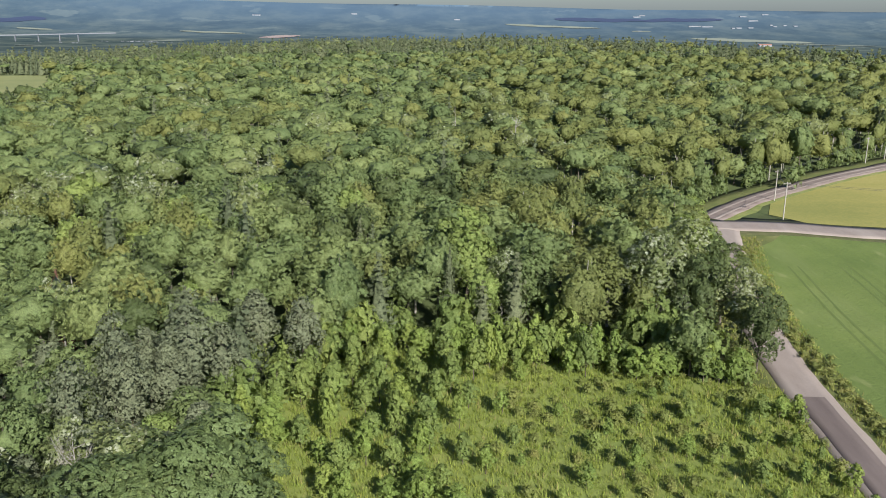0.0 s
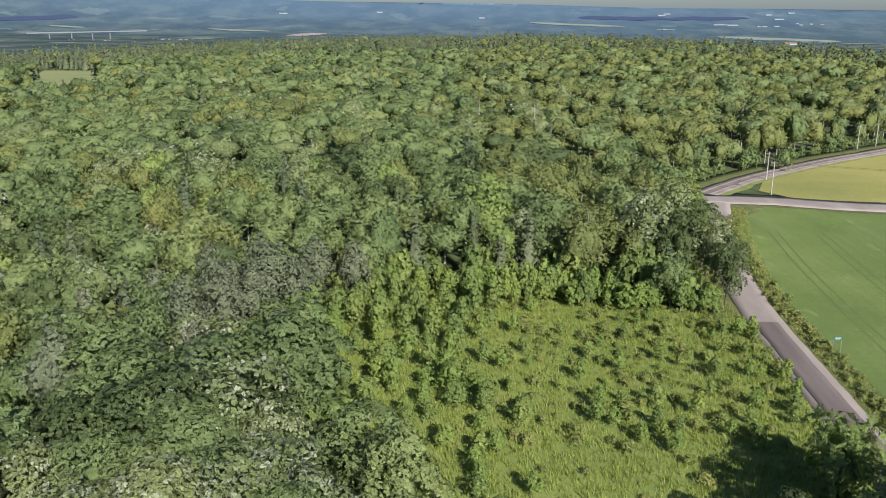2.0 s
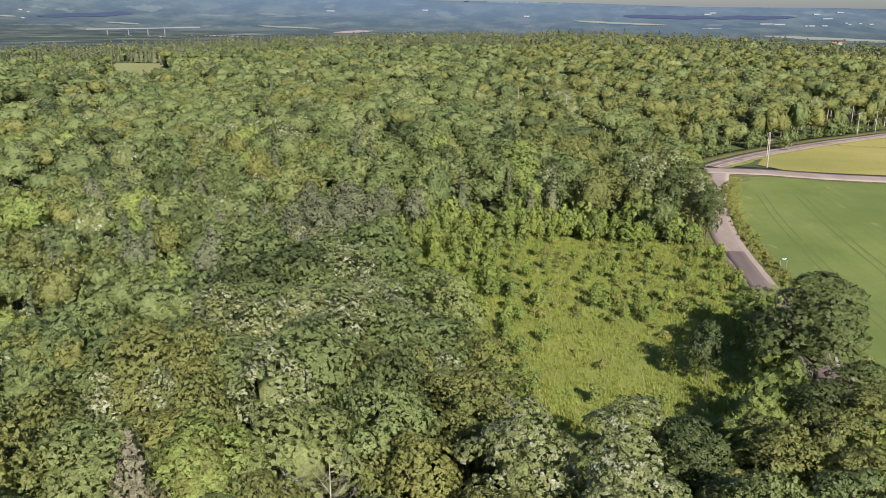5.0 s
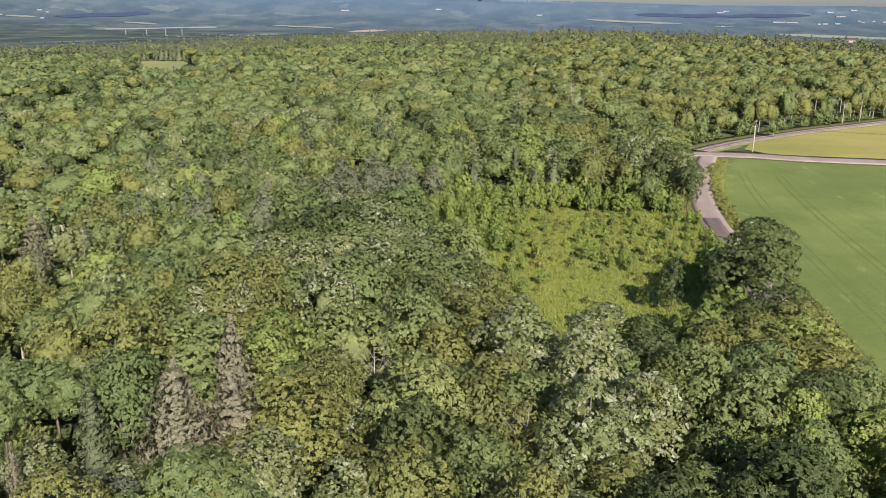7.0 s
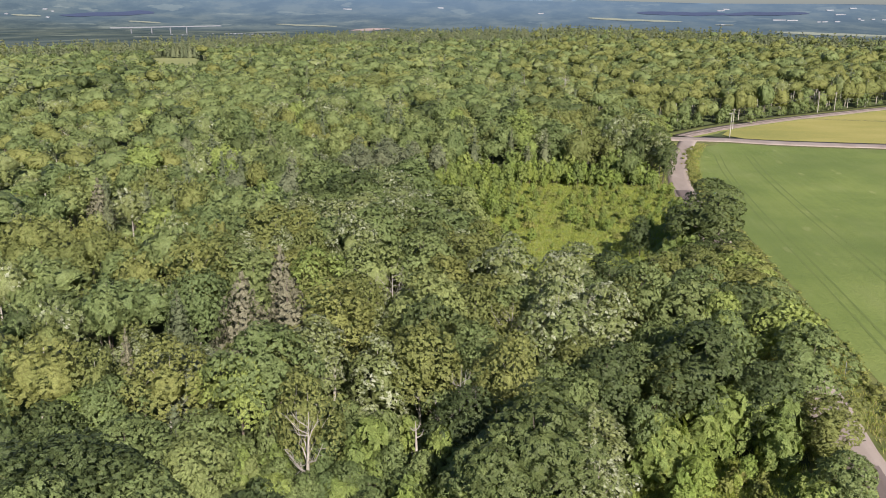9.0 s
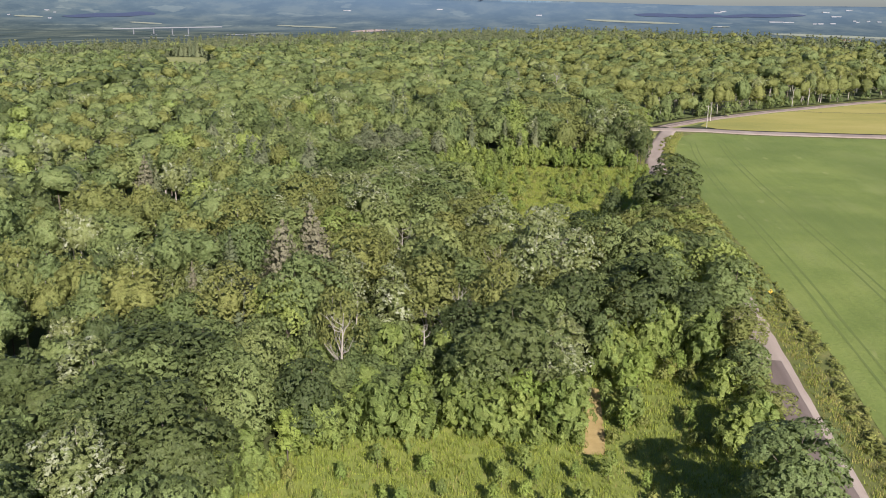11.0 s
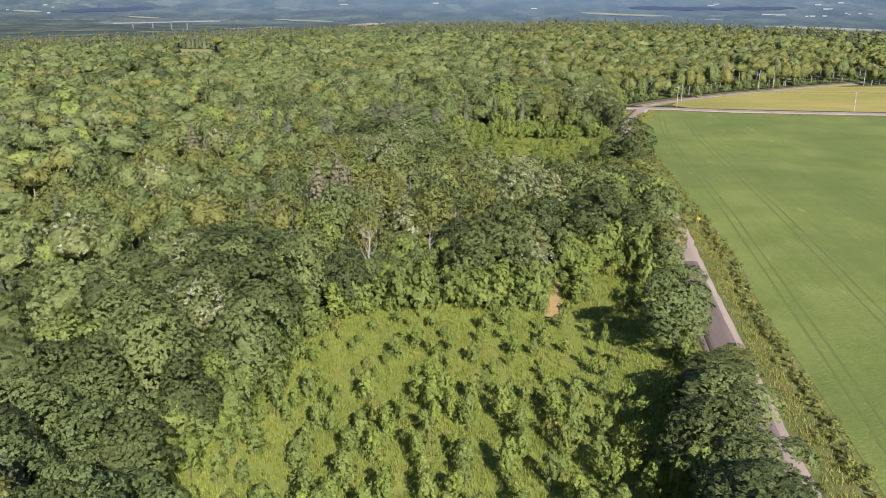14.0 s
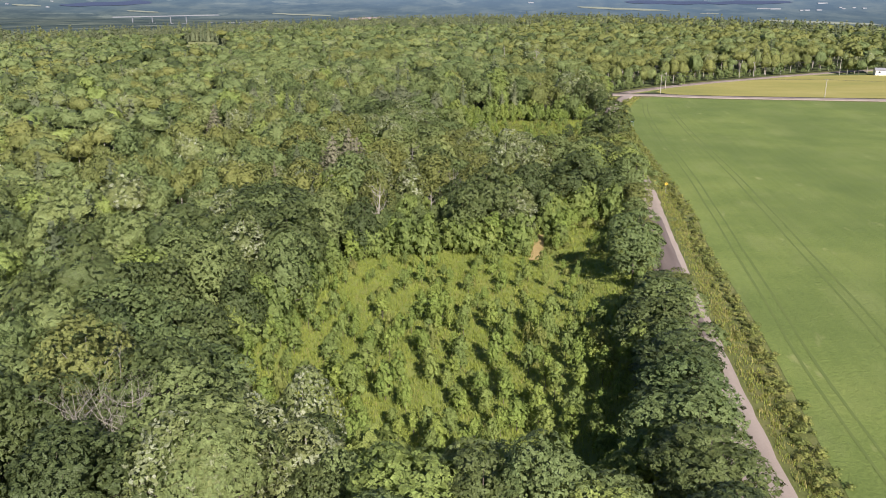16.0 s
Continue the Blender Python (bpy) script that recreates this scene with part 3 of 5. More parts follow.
def strip(name, line, width, z, mat, label, category, kind="structure", offset=0.0, parent=None, crown=0.0, wobble=0.0, seed=1, skirt=True):
    """A ribbon of ground or paving along a line, with a slight crown and uneven edges."""
    rng = np.random.default_rng(seed)
    line = np.asarray(line)
    t = unit(np.gradient(line, axis=0))
    n = np.stack([t[:, 1], -t[:, 0]], 1)
    cols = []
    rough = rng.normal(size=(2, len(line))) * wobble
    for s in (-0.5, -0.25, 0.0, 0.25, 0.5):
        w = s * width + offset + (rough[0] if s == -0.5 else rough[1] if s == 0.5 else 0)
        p = line + n * np.reshape(w, (-1, 1))
        cols.append(np.column_stack([p, np.full(len(line), z + crown * (1 - 4 * s * s)) + height(p[:, 0], p[:, 1])]))
    low = [np.column_stack([c[:, :2], c[:, 2] - 0.12]) for c in (cols[0], cols[-1])]
    cols = [low[0]] + cols + [low[1]] if skirt else cols
    v = np.stack(cols, 1).reshape(-1, 3)
    m = len(cols)
    q = [(i * m + j, i * m + j + 1, (i + 1) * m + j + 1, (i + 1) * m + j) for i in range(len(line) - 1) for j in range(m - 1)]
    ob = part(name, mesh_from(name, v, q, mats=(mat,), smooth=True), parent)
    if parent is None:
        tagged(ob, label, category, kind=kind)
    elif label:
        ob["label"] = label
    return ob


def sheet(name, poly, z, mat, label, category, kind="structure", step=6.0):
    """A field: an outline filled with a grid that follows the ground."""
    bm = bmesh.new()
    f = bm.faces.new([bm.verts.new((x, y, 0)) for x, y in poly])
    xs, ys = [p[0] for p in poly], [p[1] for p in poly]
    for k, (lo, hi) in enumerate(((min(xs), max(xs)), (min(ys), max(ys)))):
        n = max(1, int((hi - lo) / step))
        for i in range(1, n):
            co, no = [0, 0, 0], [0, 0, 0]
            co[k], no[k] = lo + (hi - lo) * i / n, 1
            bmesh.ops.bisect_plane(bm, geom=bm.verts[:] + bm.edges[:] + bm.faces[:], plane_co=co, plane_no=no)
    bmesh.ops.triangulate(bm, faces=bm.faces[:])
    for v in bm.verts:
        v.co.z = float(height(v.co.x, v.co.y)) + z
    for f in bm.faces:
        if f.normal.z < 0:
            f.normal_flip()
        f.smooth = True
    ob = new(name, bm_mesh(name, bm, mat))
    return tagged(ob, label, category, kind=kind)


def offset_line(line, d):
    line = np.asarray(line)
    t = unit(np.gradient(line, axis=0))
    return line + np.stack([t[:, 1], -t[:, 0]], 1) * d


def grown(poly, d=3.0, east=0.0):
    """The outline moved outwards, but not onto the road."""
    cx, cy = np.mean([p[0] for p in poly]), np.mean([p[1] for p in poly])
    out = []
    for x, y in poly:
        k = d / math.hypot(x - cx, y - cy)
        out.append((x + (x - cx) * k, y + (y - cy) * k) if x < 28 else (x + east, y))
    return out


build_ground()
strip("verge", MAIN, 22.0, 0.02, VERGE, "rough grass verge on both sides of the road", "verge", wobble=0.4, offset=2.4)
road = strip("road", MAIN, 6.1, 0.10, GRAVEL, "pinkish gravel-edged country road", "road", crown=0.05, wobble=0.08)
for y0, y1, wide in ((22, 108, 3.9), (-114, -40, 4.2)):
    strip("asphalt_patch", [p for p in MAIN if y0 < p[1] < y1], wide, 0.175, ASPHALT, "darker grey asphalt resurfacing", "road", parent=road, crown=0.02, wobble=0.05, offset=-0.1)
strip("verge", SIDE, 16.5, 0.03, DITCH, "weedy ditch beside the crossing road", "verge", wobble=0.5)
strip("road", SIDE, 10.0, 0.12, GRAVEL, "pale pinkish-grey gravel side road", "road", crown=0.08, wobble=0.15)
strip("verge", UPPER, 16.0, 0.05, VERGE, "grassy verge along the upper dirt road", "verge", wobble=0.6, offset=-2.0)
strip("road", UPPER, 7.5, 0.14, DIRT, "brown dirt road with worn wheel tracks", "road", crown=0.06, wobble=0.2)
for s in (-1.4, 1.4):
    strip("wheel_track", offset_line(UPPER, s), 0.9, 0.21, GRAVEL, "", "", parent=bpy.data.objects["road.002"])
FIELD = [tuple(p) for p in HEDGE] + [(p[0], p[1] - 8.2) for p in SIDE if p[0] > 74] + [(420, -330)]
field = sheet("crop_field", FIELD, 0.06, CROP, "level green crop field with wheel tracks", "field", step=16)
HAYFIELD = [(80, 209)] + [(p[0], p[1] + 6.5) for p in SIDE if p[0] > 84] + [(430, 300), (260, 300), (180, 294)] + [tuple(p) for p in offset_line(UPPER, 5.5)[::-1] if 84 < p[0] < 168]
sheet("hay_field", HAYFIELD, 0.08, HAY, "yellowing hay field between two gravel roads", "field", step=16)
sheet("meadow", grown(CLEAR_A), 0.05, MEADOW, "overgrown grassy clearing with young trees", "meadow")
sheet("meadow", grown(CLEAR_B, 3.0, 3.0), 0.05, MEADOW, "overgrown grassy clearing with rows of saplings", "meadow")
CLEAR_C = [(-366, 716), (-318, 711), (-203, 455), (-246, 447)]
sheet("far_meadow", CLEAR_C, 0.08, HAY_GREEN, "pale green hay meadow enclosed by far woods", "meadow", step=20)
SANDY = [(15.4, -65.5), (18.0, -65.5), (18.6, -57), (19.2, -47), (17.2, -46), (16.4, -55)]
sheet("sandy_patch", SANDY, 0.12, TRAIL, "bare sandy trail at the clearing's edge", "trail")
TRAM = [(51.0, -150), (51.6, -120), (53.2, -96), (55.0, -64), (58.2, -9), (59.5, 24), (61, 80), (64, 130), (68, 165)]
for shift in (0.0, 1.9, 12.4, 14.3):
    far_off = 1.0 if shift < 5 else 0.82
    line = spline([(55 + (x - 55) * far_off + shift, y) for x, y in [(50.5, -230)] + TRAM], 8)
    line = [p for p in line if p[1] < 176 - (p[0] - 60) * 0.1]
    strip("wheel_track", line, 0.42, 0.085, TRACK, "", "", parent=field, wobble=0.05, skirt=False)


# ---- trees ----
def template(kind, seed, detail):
    """One plant of a kind at a level of detail: crown mesh data and trunk mesh data."""
    rng = np.random.default_rng(seed * 101 + detail * 7 + len(kind))
    n = {0: 1.3, 1: 0.36, 2: 0.08, 3: 0.02}[detail]
    g = {0: 0.84, 1: 1.12, 2: 1.6, 3: 2.3}[detail]
    pads = {0: 1.0, 1: 0.75, 2: 0.6, 3: 0.45}[detail]
    level = {0: 1, 1: 2, 2: 2, 3: 2}[detail]
    full = seed % 6 > 2
    span = {0: (0.22, 0.34), 1: (0.26, 0.36), 2: (0.34, 0.44), 3: (0.40, 0.50)}[detail]
    deep = 1.75 if full else (1.75, 1.6, 1.4, 1.3)[detail]
    if kind in ("maple", "dark", "linden", "birch", "aspen"):
        small, tall, count, leaf, wild, flat = {"maple": (3.9, 12.2, 34, 0.66, 0.6, 0.55), "dark": (3.9, 12.2, 30, 0.64, 0.65, 0.6), "linden": (3.8, 12.2, 30, 0.66, 0.65, 0.55), "birch": (3.3, 12.4, 40, 0.54, 0.75, 0.7), "aspen": (3.6, 12.8, 36, 0.56, 0.7, 0.7)}[kind]
        r, top = small * rng.uniform(0.97, 1.18), tall * rng.uniform(1.0, 1.16)
        low = top * (rng.uniform(0.05, 0.10) if full else rng.uniform(*span))
        v, q, t, c, face = broad_crown(rng, r, low, top, int(count * pads), int((2100 if full else 1750) * n), leaf * g, leaf * 0.8 * g, level=level, ragged=wild, flat=flat, snug=(0.52, 0.93, 0.96, 0.98)[detail], dome=(0.0, 0.46, 0.46, 0.44)[detail], deep=deep, flop=(0.46, 0.4, 0.3, 0.25)[detail], loose=(0.3, 0.3, 0.18, 0.15)[detail])
        w = limbs(rng, top * 0.88, 0.15 if kind == "birch" else 0.2, c, count=6)
    elif kind in ("spruce", "dry", "rust"):
        r, top = rng.uniform(2.7, 3.3), rng.uniform(12.5, 15.0)
        dry = kind == "dry"
        r *= 1.6 if dry else 1.0
        v, q, t, c, face = cone_crown(rng, r, 0.8, top, (15 if dry else 20, 16, 10, 7)[detail], (13 if dry else 14, 10, 7, 5)[detail], (26 if dry else 12, 4, 2, 1)[detail], 0.60 * (1, 1.35, 1.8, 2.3)[detail], 0.36 * (1, 1.4, 1.9, 2.6)[detail], droop=0.22 if dry else 0.28, heart=0.2 if dry else 0.42, blur=0.14 if dry else 0.26)
        w = limbs(rng, top * 0.98, 0.2, c, count=5, lean=0.08)
    elif kind == "fir":
        r, top = rng.uniform(2.8, 3.4), rng.uniform(12.0, 14.0)
        v, q, t, c, face = broad_crown(rng, r, 1.6, top, int(46 * pads), int(2000 * n), 0.52 * g, 0.34 * g, taper=0.5, level=level, ragged=0.8, flat=0.9, rise=0.45, snug=(0.5, 0.9, 0.94, 0.96)[detail], dome=(0.0, 0.46, 0.46, 0.44)[detail], flop=0.5)
        w = limbs(rng, top * 0.96, 0.18, c, count=7, lean=0.15)
    elif kind in ("young", "poplar"):
        r, top = rng.uniform(0.95, 1.4), rng.uniform(3.4, 4.8)
        v, q, t, c, face = broad_crown(rng, r, 0.25, top, 20, 330, 0.46, 0.34, taper=0.5, ragged=0.9, level=1, snug=0.5)
        w = limbs(rng, top * 0.95, 0.05, c, sides=4, count=4, lean=0.15)
    else:
        r, top = rng.uniform(0.8, 1.2), rng.uniform(1.5, 2.3)
        v, q, t, c, face = broad_crown(rng, r, 0.0, top, 13, 180, 0.42, 0.30, ragged=0.8, level=1, snug=0.55)
        w = limbs(rng, top * 0.8, 0.04, c, sides=4, count=4, lean=0.15)
    return v, q, t, w, r, top, face


NAMES = {
    "maple": ("maple_tree", "green broadleaf maple with a dense rounded crown", "maple leaves"),
    "linden": ("linden_tree", "bright green broadleaf linden with a full crown", "bright green leaves"),
    "dark": ("ash_tree", "dark green broadleaf tree with a heavy crown", "dark glossy leaves"),
    "birch": ("birch_tree", "olive-green birch with a loose ragged crown", "olive leaves"),
    "aspen": ("aspen_tree", "tall aspen with pale silver-backed leaves", "silvery wind-turned leaves"),
    "spruce": ("spruce_tree", "dark blue-green pointed spruce", "dark needles"),
    "dry": ("dying_spruce", "dying spruce with dry grey-brown needles", "dry brown needles"),
    "rust": ("dead_spruce", "dead conifer with rust-red needles", "rust-red needles"),
    "fir": ("pine_tree", "grey-green feathery pine with upswept boughs", "grey-green needles"),
    "young": ("sapling", "bright yellow-green young tree in tall grass", "yellow-green leaves"),
    "poplar": ("young_poplar", "slim mid-green young poplar in tall grass", "mid-green leaves"),
    "shrub": ("shrub", "low leafy shrub in tall grass", "green leaves"),
}
PALE = ("birch", "aspen")
MODELS = {}


def model(kind, variant):
    """The meshes of one plant, made once."""
    key = (kind, variant)
    if key not in MODELS:
        v, q, t, w, r, top, face = template(kind, variant, 0)
        crown = mesh_from(kind + "_crown", v, q, t, mats=(LEAF[kind],), spray=np.arange(len(v)) < 4 * len(q), normals=face)
        trunk = mesh_from(kind + "_trunk", w[0], w[1], mats=(PALE_BARK if kind in PALE else BARK,), smooth=True)
        MODELS[key] = (crown, trunk, r, top)
    return MODELS[key]


def plant(kind, variant, x, y, scale=1.0, turn=0.0, radius=None, top=None, label="", wide=None):
    """A tree of its own: a trunk and a crown on an empty at its foot."""
    crown, trunk, r, h = model(kind, variant)
    sx = radius / r if radius else wide or scale
    sz = top / h if top else scale
    name, text, leaf = NAMES[kind]
    root = new(name)
    root.empty_display_size = 0.3
    root.matrix_basis = Matrix.LocRotScale((x, y, float(height(x, y))), Euler((0, 0, turn)), (sx, sx, sz))
    part("trunk", trunk, root)
    part("crown", crown, root, leaf)
    return tagged(root, label or text, "shrub" if kind == "shrub" else "tree", group=name.replace("_", " ") + "s in the clearing and woods")


pick = np.random.default_rng(11)
PLACED = []


def special(kind, x, y, radius, top, label="", first=3):
    PLACED.append((x, y, radius + (0.6 if kind in ("dry", "rust") else 0)))
    plant(kind, int(pick.integers(first, first + 3)), x, y, turn=float(pick.uniform(0, 6.28)), radius=radius, top=top, label=label)


def dead(x, y, top, thick=0.16, seed=1, mat=GREY_WOOD, spread=0.4, count=14, label="bare grey dead tree with broken limbs"):
    v, f = bare_tree(np.random.default_rng(seed), top, thick, count, spread)
    root = new("dead_tree")
    root.matrix_basis = pose(x, y, float(height(x, y)))
    part("trunk", mesh_from("dead_trunk", v, f, mats=(mat,), smooth=True), root)
    PLACED.append((x, y, 1.2))
    tagged(root, label, "dead tree")
    rng = np.random.default_rng(seed)
    for k in range(4 if y < 60 else 0):
        a = 3.5 + 0.75 * k + rng.uniform(-0.2, 0.2)
        plant("maple", 3 + k % 3, x + math.cos(a) * 3.0, y + math.sin(a) * 3.0, turn=k * 2.1, radius=float(rng.uniform(1.9, 2.6)), top=float(rng.uniform(4.5, 7.0)), label="young green maple below taller trees")


# the great tree by the road and its neighbours
special("dark", 40.4, 33.0, 7.4, 17.3, "large dark broadleaf tree beside the road")
special("dark", 28.3, 39.5, 2.6, 9.5, "small dark tree at the clearing's edge")
special("dark", 43.6, 113.0, 3.3, 13.0)
special("aspen", 32.5, 127.5, 5.6, 18.0)
special("dark", 38.5, 124.0, 4.4, 15.5)
special("birch", 23.0, 129.0, 5.6, 16.5)
special("aspen", 38.5, 134.0, 5.0, 17.0)
special("linden", 41.0, 141.0, 5.0, 16.0)
special("linden", 3.6, 143.0, 5.8, 18.5)
special("maple", 13.5, 134.0, 4.6, 15.0)
special("aspen", 9.4, 138.0, 3.0, 13.5)
special("spruce", 0.5, 134.0, 2.4, 14.0)
for x, y, r, h, k in [(43.5, 120.0, 3.6, 13.5, "aspen"), (44.6, 133.0, 4.0, 14.0, "dark"), (45.0, 144.0, 4.4, 13.0, "maple"), (46.5, 156.0, 4.6, 12.5, "maple"), (49.0, 168.0, 4.4, 12.0, "birch"), (52.5, 181.0, 3.8, 10.5, "linden"), (32.6, -86.0, 4.8, 14.0, "maple"), (35.4, -106.0, 4.2, 9.5, "dark"), (34.8, -114.0, 4.6, 11.0, "maple"), (33.4, -121.0, 4.6, 11.5, "dark"), (34.6, -129.0, 4.6, 10.5, "maple"), (32.6, -136.0, 5.0, 12.5, "dark"), (32.4, -145.0, 5.0, 13.0, "maple"), (31.6, -153.0, 5.0, 13.5, "maple"), (31.2, -161.0, 5.2, 14.0, "dark"), (31.0, -20.0, 2.6, 13.5, "linden"), (25.5, -27.0, 3.2, 12.5, "linden"), (38.0, -100.0, 3.0, 6.5, "birch"), (38.6, -94.5, 2.4, 4.5, "maple"), (37.0, -126.0, 2.4, 4.5, "birch"),
                      (30.8, -172.0, 5.2, 13.5, "dark"), (38.6, -41.0, 3.4, 8.5, "birch"), (32.5, -37.0, 3.6, 11.0, "dark"), (38.6, -30.5, 4.6, 12.5, "maple"), (37.2, -52.0, 2.8, 7.0, "maple"), (37.6, -61.0, 2.4, 5.0, "birch"), (37.4, -70.0, 2.2, 4.5, "maple"), (29.0, -28.0, 4.0, 13.5, "maple"), (30.5, -6.0, 4.2, 13.5, "maple"),
                      (33.5, -16.0, 4.2, 13.0, "dark"), (39.4, -1.0, 4.4, 11.0, "birch"), (39.3, -11.0, 4.4, 11.5, "maple"), (39.4, -21.0, 4.6, 12.5, "linden"), (41.4, 22.5, 4.0, 10.0, "dark"), (40.8, 15.0, 4.4, 10.5, "birch"), (18.5, 5.0, 4.2, 12.5, "dark"), (26.0, 9.0, 3.6, 10.5, "birch"), (36.0, 18.0, 3.4, 9.5, "dark"), (40.2, 7.0, 4.4, 11.0, "linden")]:
    special(k, x + (0.6 if -104 < y < 30 else -1.3 if y < 0 else 0.0), y, r * 1.14, h if y > -104 else h * 0.93)
for x, y, r, h in [(-33.2, -22.6, 7.6, 17.2), (-27.6, -20.0, 7.8, 16.4), (-32.0, -8.0, 5.4, 16.4), (-86.0, 42.5, 5.6, 15.5)]:
    special("dry", x, y, r, h)
    for k in range(9):
        a = 3.3 + 0.33 * k
        plant("maple", 3 + k % 3, x + math.cos(a) * (4.6 + k % 3 * 1.6), y + math.sin(a) * (4.6 + k % 3 * 1.6), turn=k * 2.1, radius=2.2 + k % 2 * 0.5, top=3.4 + (k * 7 % 5) * 0.5, label="young green maple below taller trees")
for x, y, r, h in [(-24.0, -9.5, 4.4, 11.5), (-22.4, -15.6, 3.8, 10.0), (-26.4, -12.6, 3.4, 9.0)]:
    special("maple", x, y, r, h)
PLACED += [(-33.2, -29.5, 2.6), (-27.6, -27.0, 2.6)]
special("dry", -45.2, -33.0, 2.2, 13.0)
special("fir", -35.4, -36.5, 4.8, 12.0, "wide grey-green feathery tree with upswept boughs")
special("spruce", -76.0, 26.0, 3.2, 16.0)
special("rust", -59.0, 125.0, 2.6, 13.5)
for x, y, r, h in [(-27.4, 119, 3.2, 12.5), (-20.4, 116, 3.2, 12.5), (-34, 98, 3.2, 13), (-29, 104, 3.2, 13), (-39, 105, 3.0, 12.5), (-27, 86, 2.8, 11)]:
    special("fir", x, y, r, h)
for x, y, r, h in [(2.6, -2.0, 5.4, 17.5), (10.5, -10.0, 5.2, 17.0), (9.6, -25.5, 5.2, 19.0), (16.5, -18.0, 5.0, 16.0), (-14.6, -17.0, 3.2, 11.0), (-40.8, 40.5, 4.6, 13.5), (-38.1, 79.0, 3.0, 12.5), (-34.9, -90.5, 5.0, 16.0), (-12.0, -34.5, 4.6, 14.0), (-45.0, -67.0, 4.8, 14.5), (-14.5, -155.0, 4.4, 13.5), (-7.5, -159.0, 4.6, 13.0),
                   (14.5, -160.0, 3.6, 11.0)]:
    special("aspen", x, y, r, h)
for x, y, r, h in [(-13.0, 8.5, 3.0, 9.5), (-19.0, 7.0, 3.2, 10.5), (-16.5, 16.0, 3.2, 12.0)]:
    special("maple", x, y, r, h)
for x, y, r, h in [(-20.5, -7.0, 3.8, 13.0), (-3.0, 10.0, 4.0, 13.0), (-11.0, 22.0, 3.8, 13.0)]:
    special("birch", x, y, r, h)
special("dark", -11.4, 15.5, 4.5, 15.5)
special("young", -12.4, -7.5, 2.6, 10.5, "bright yellow-green young birch among the woods")
special("birch", 3.6, -20.5, 4.0, 14.0, "pale-limbed birch with thin olive foliage")
special("birch", -18.2, -47.5, 3.4, 14.5, first=0, label= "tall birch with thin yellowish olive foliage")
special("linden", -48.3, -104.5, 5.4, 13.5, "rounded yellow-green broadleaf tree above darker neighbours")
dead(-17.6, -50.8, 12.5, 0.30, 3, PALE_BARK, 0.42, 11, "half-dead birch with a pale bare trunk and limbs")
dead(-6.1, -46.3, 9.0, 0.34, 4, PALE_BARK, 0.25, 6, "pale broken trunk at the edge of the clearing")
dead(-30.5, -157.5, 14.2, 0.15, 5, PALE_BARK, 0.56, 30, "large bare grey tree with a spreading crown")
dead(-25.7, -157.5, 14.4, 0.15, 6, PALE_BARK, 0.56, 30, "large bare grey tree with a spreading crown")
dead(22.0, 271.0, 19.0, 0.34, 7, PALE_BARK, 0.25, 16, "pale dead tree standing above the woods")
dead(4.0, 300.0, 19.0, 0.26, 8, PALE_BARK, 0.15, 10, "pale dead tree standing above the woods")
dead(-35.2, 73.8, 13.5, 0.16, 9, PALE_BARK, 0.34, 24)
dead(-32.0, 77.5, 11.5, 0.13, 10, GREY_WOOD, 0.3, 12)
dead(-28.5, 75.0, 11.0, 0.12, 11, PALE_BARK, 0.25, 8)
dead(3.0, -22.0, 14.2, 0.15, 13, PALE_BARK, 0.35, 16, "pale bare birch limbs above the foliage")
dead(-2.0, -42.0, 14.0, 0.16, 14, GREY_WOOD, 0.3, 14)
dead(-16.0, 10.0, 13.5, 0.13, 12, GREY_WOOD, 0.3, 12)
dead(-15.6, -1.5, 12.2, 0.14, 16, GREY_WOOD, 0.36, 22, "grey-brown tree bare of leaves with fine twigs")
dead(-20.0, -2.5, 11.9, 0.14, 17, GREY_WOOD, 0.36, 20, "grey-brown tree bare of leaves with fine twigs")
dead(13.0, -20.0, 15.0, 0.13, 15, GREY_WOOD, 0.35, 12)

# the woods
OPEN = [tuple(p) for p in MAIN] + [tuple(p) for p in UPPER if p[0] < 172] + [(250, 303), (600, 300), (600, -330)]


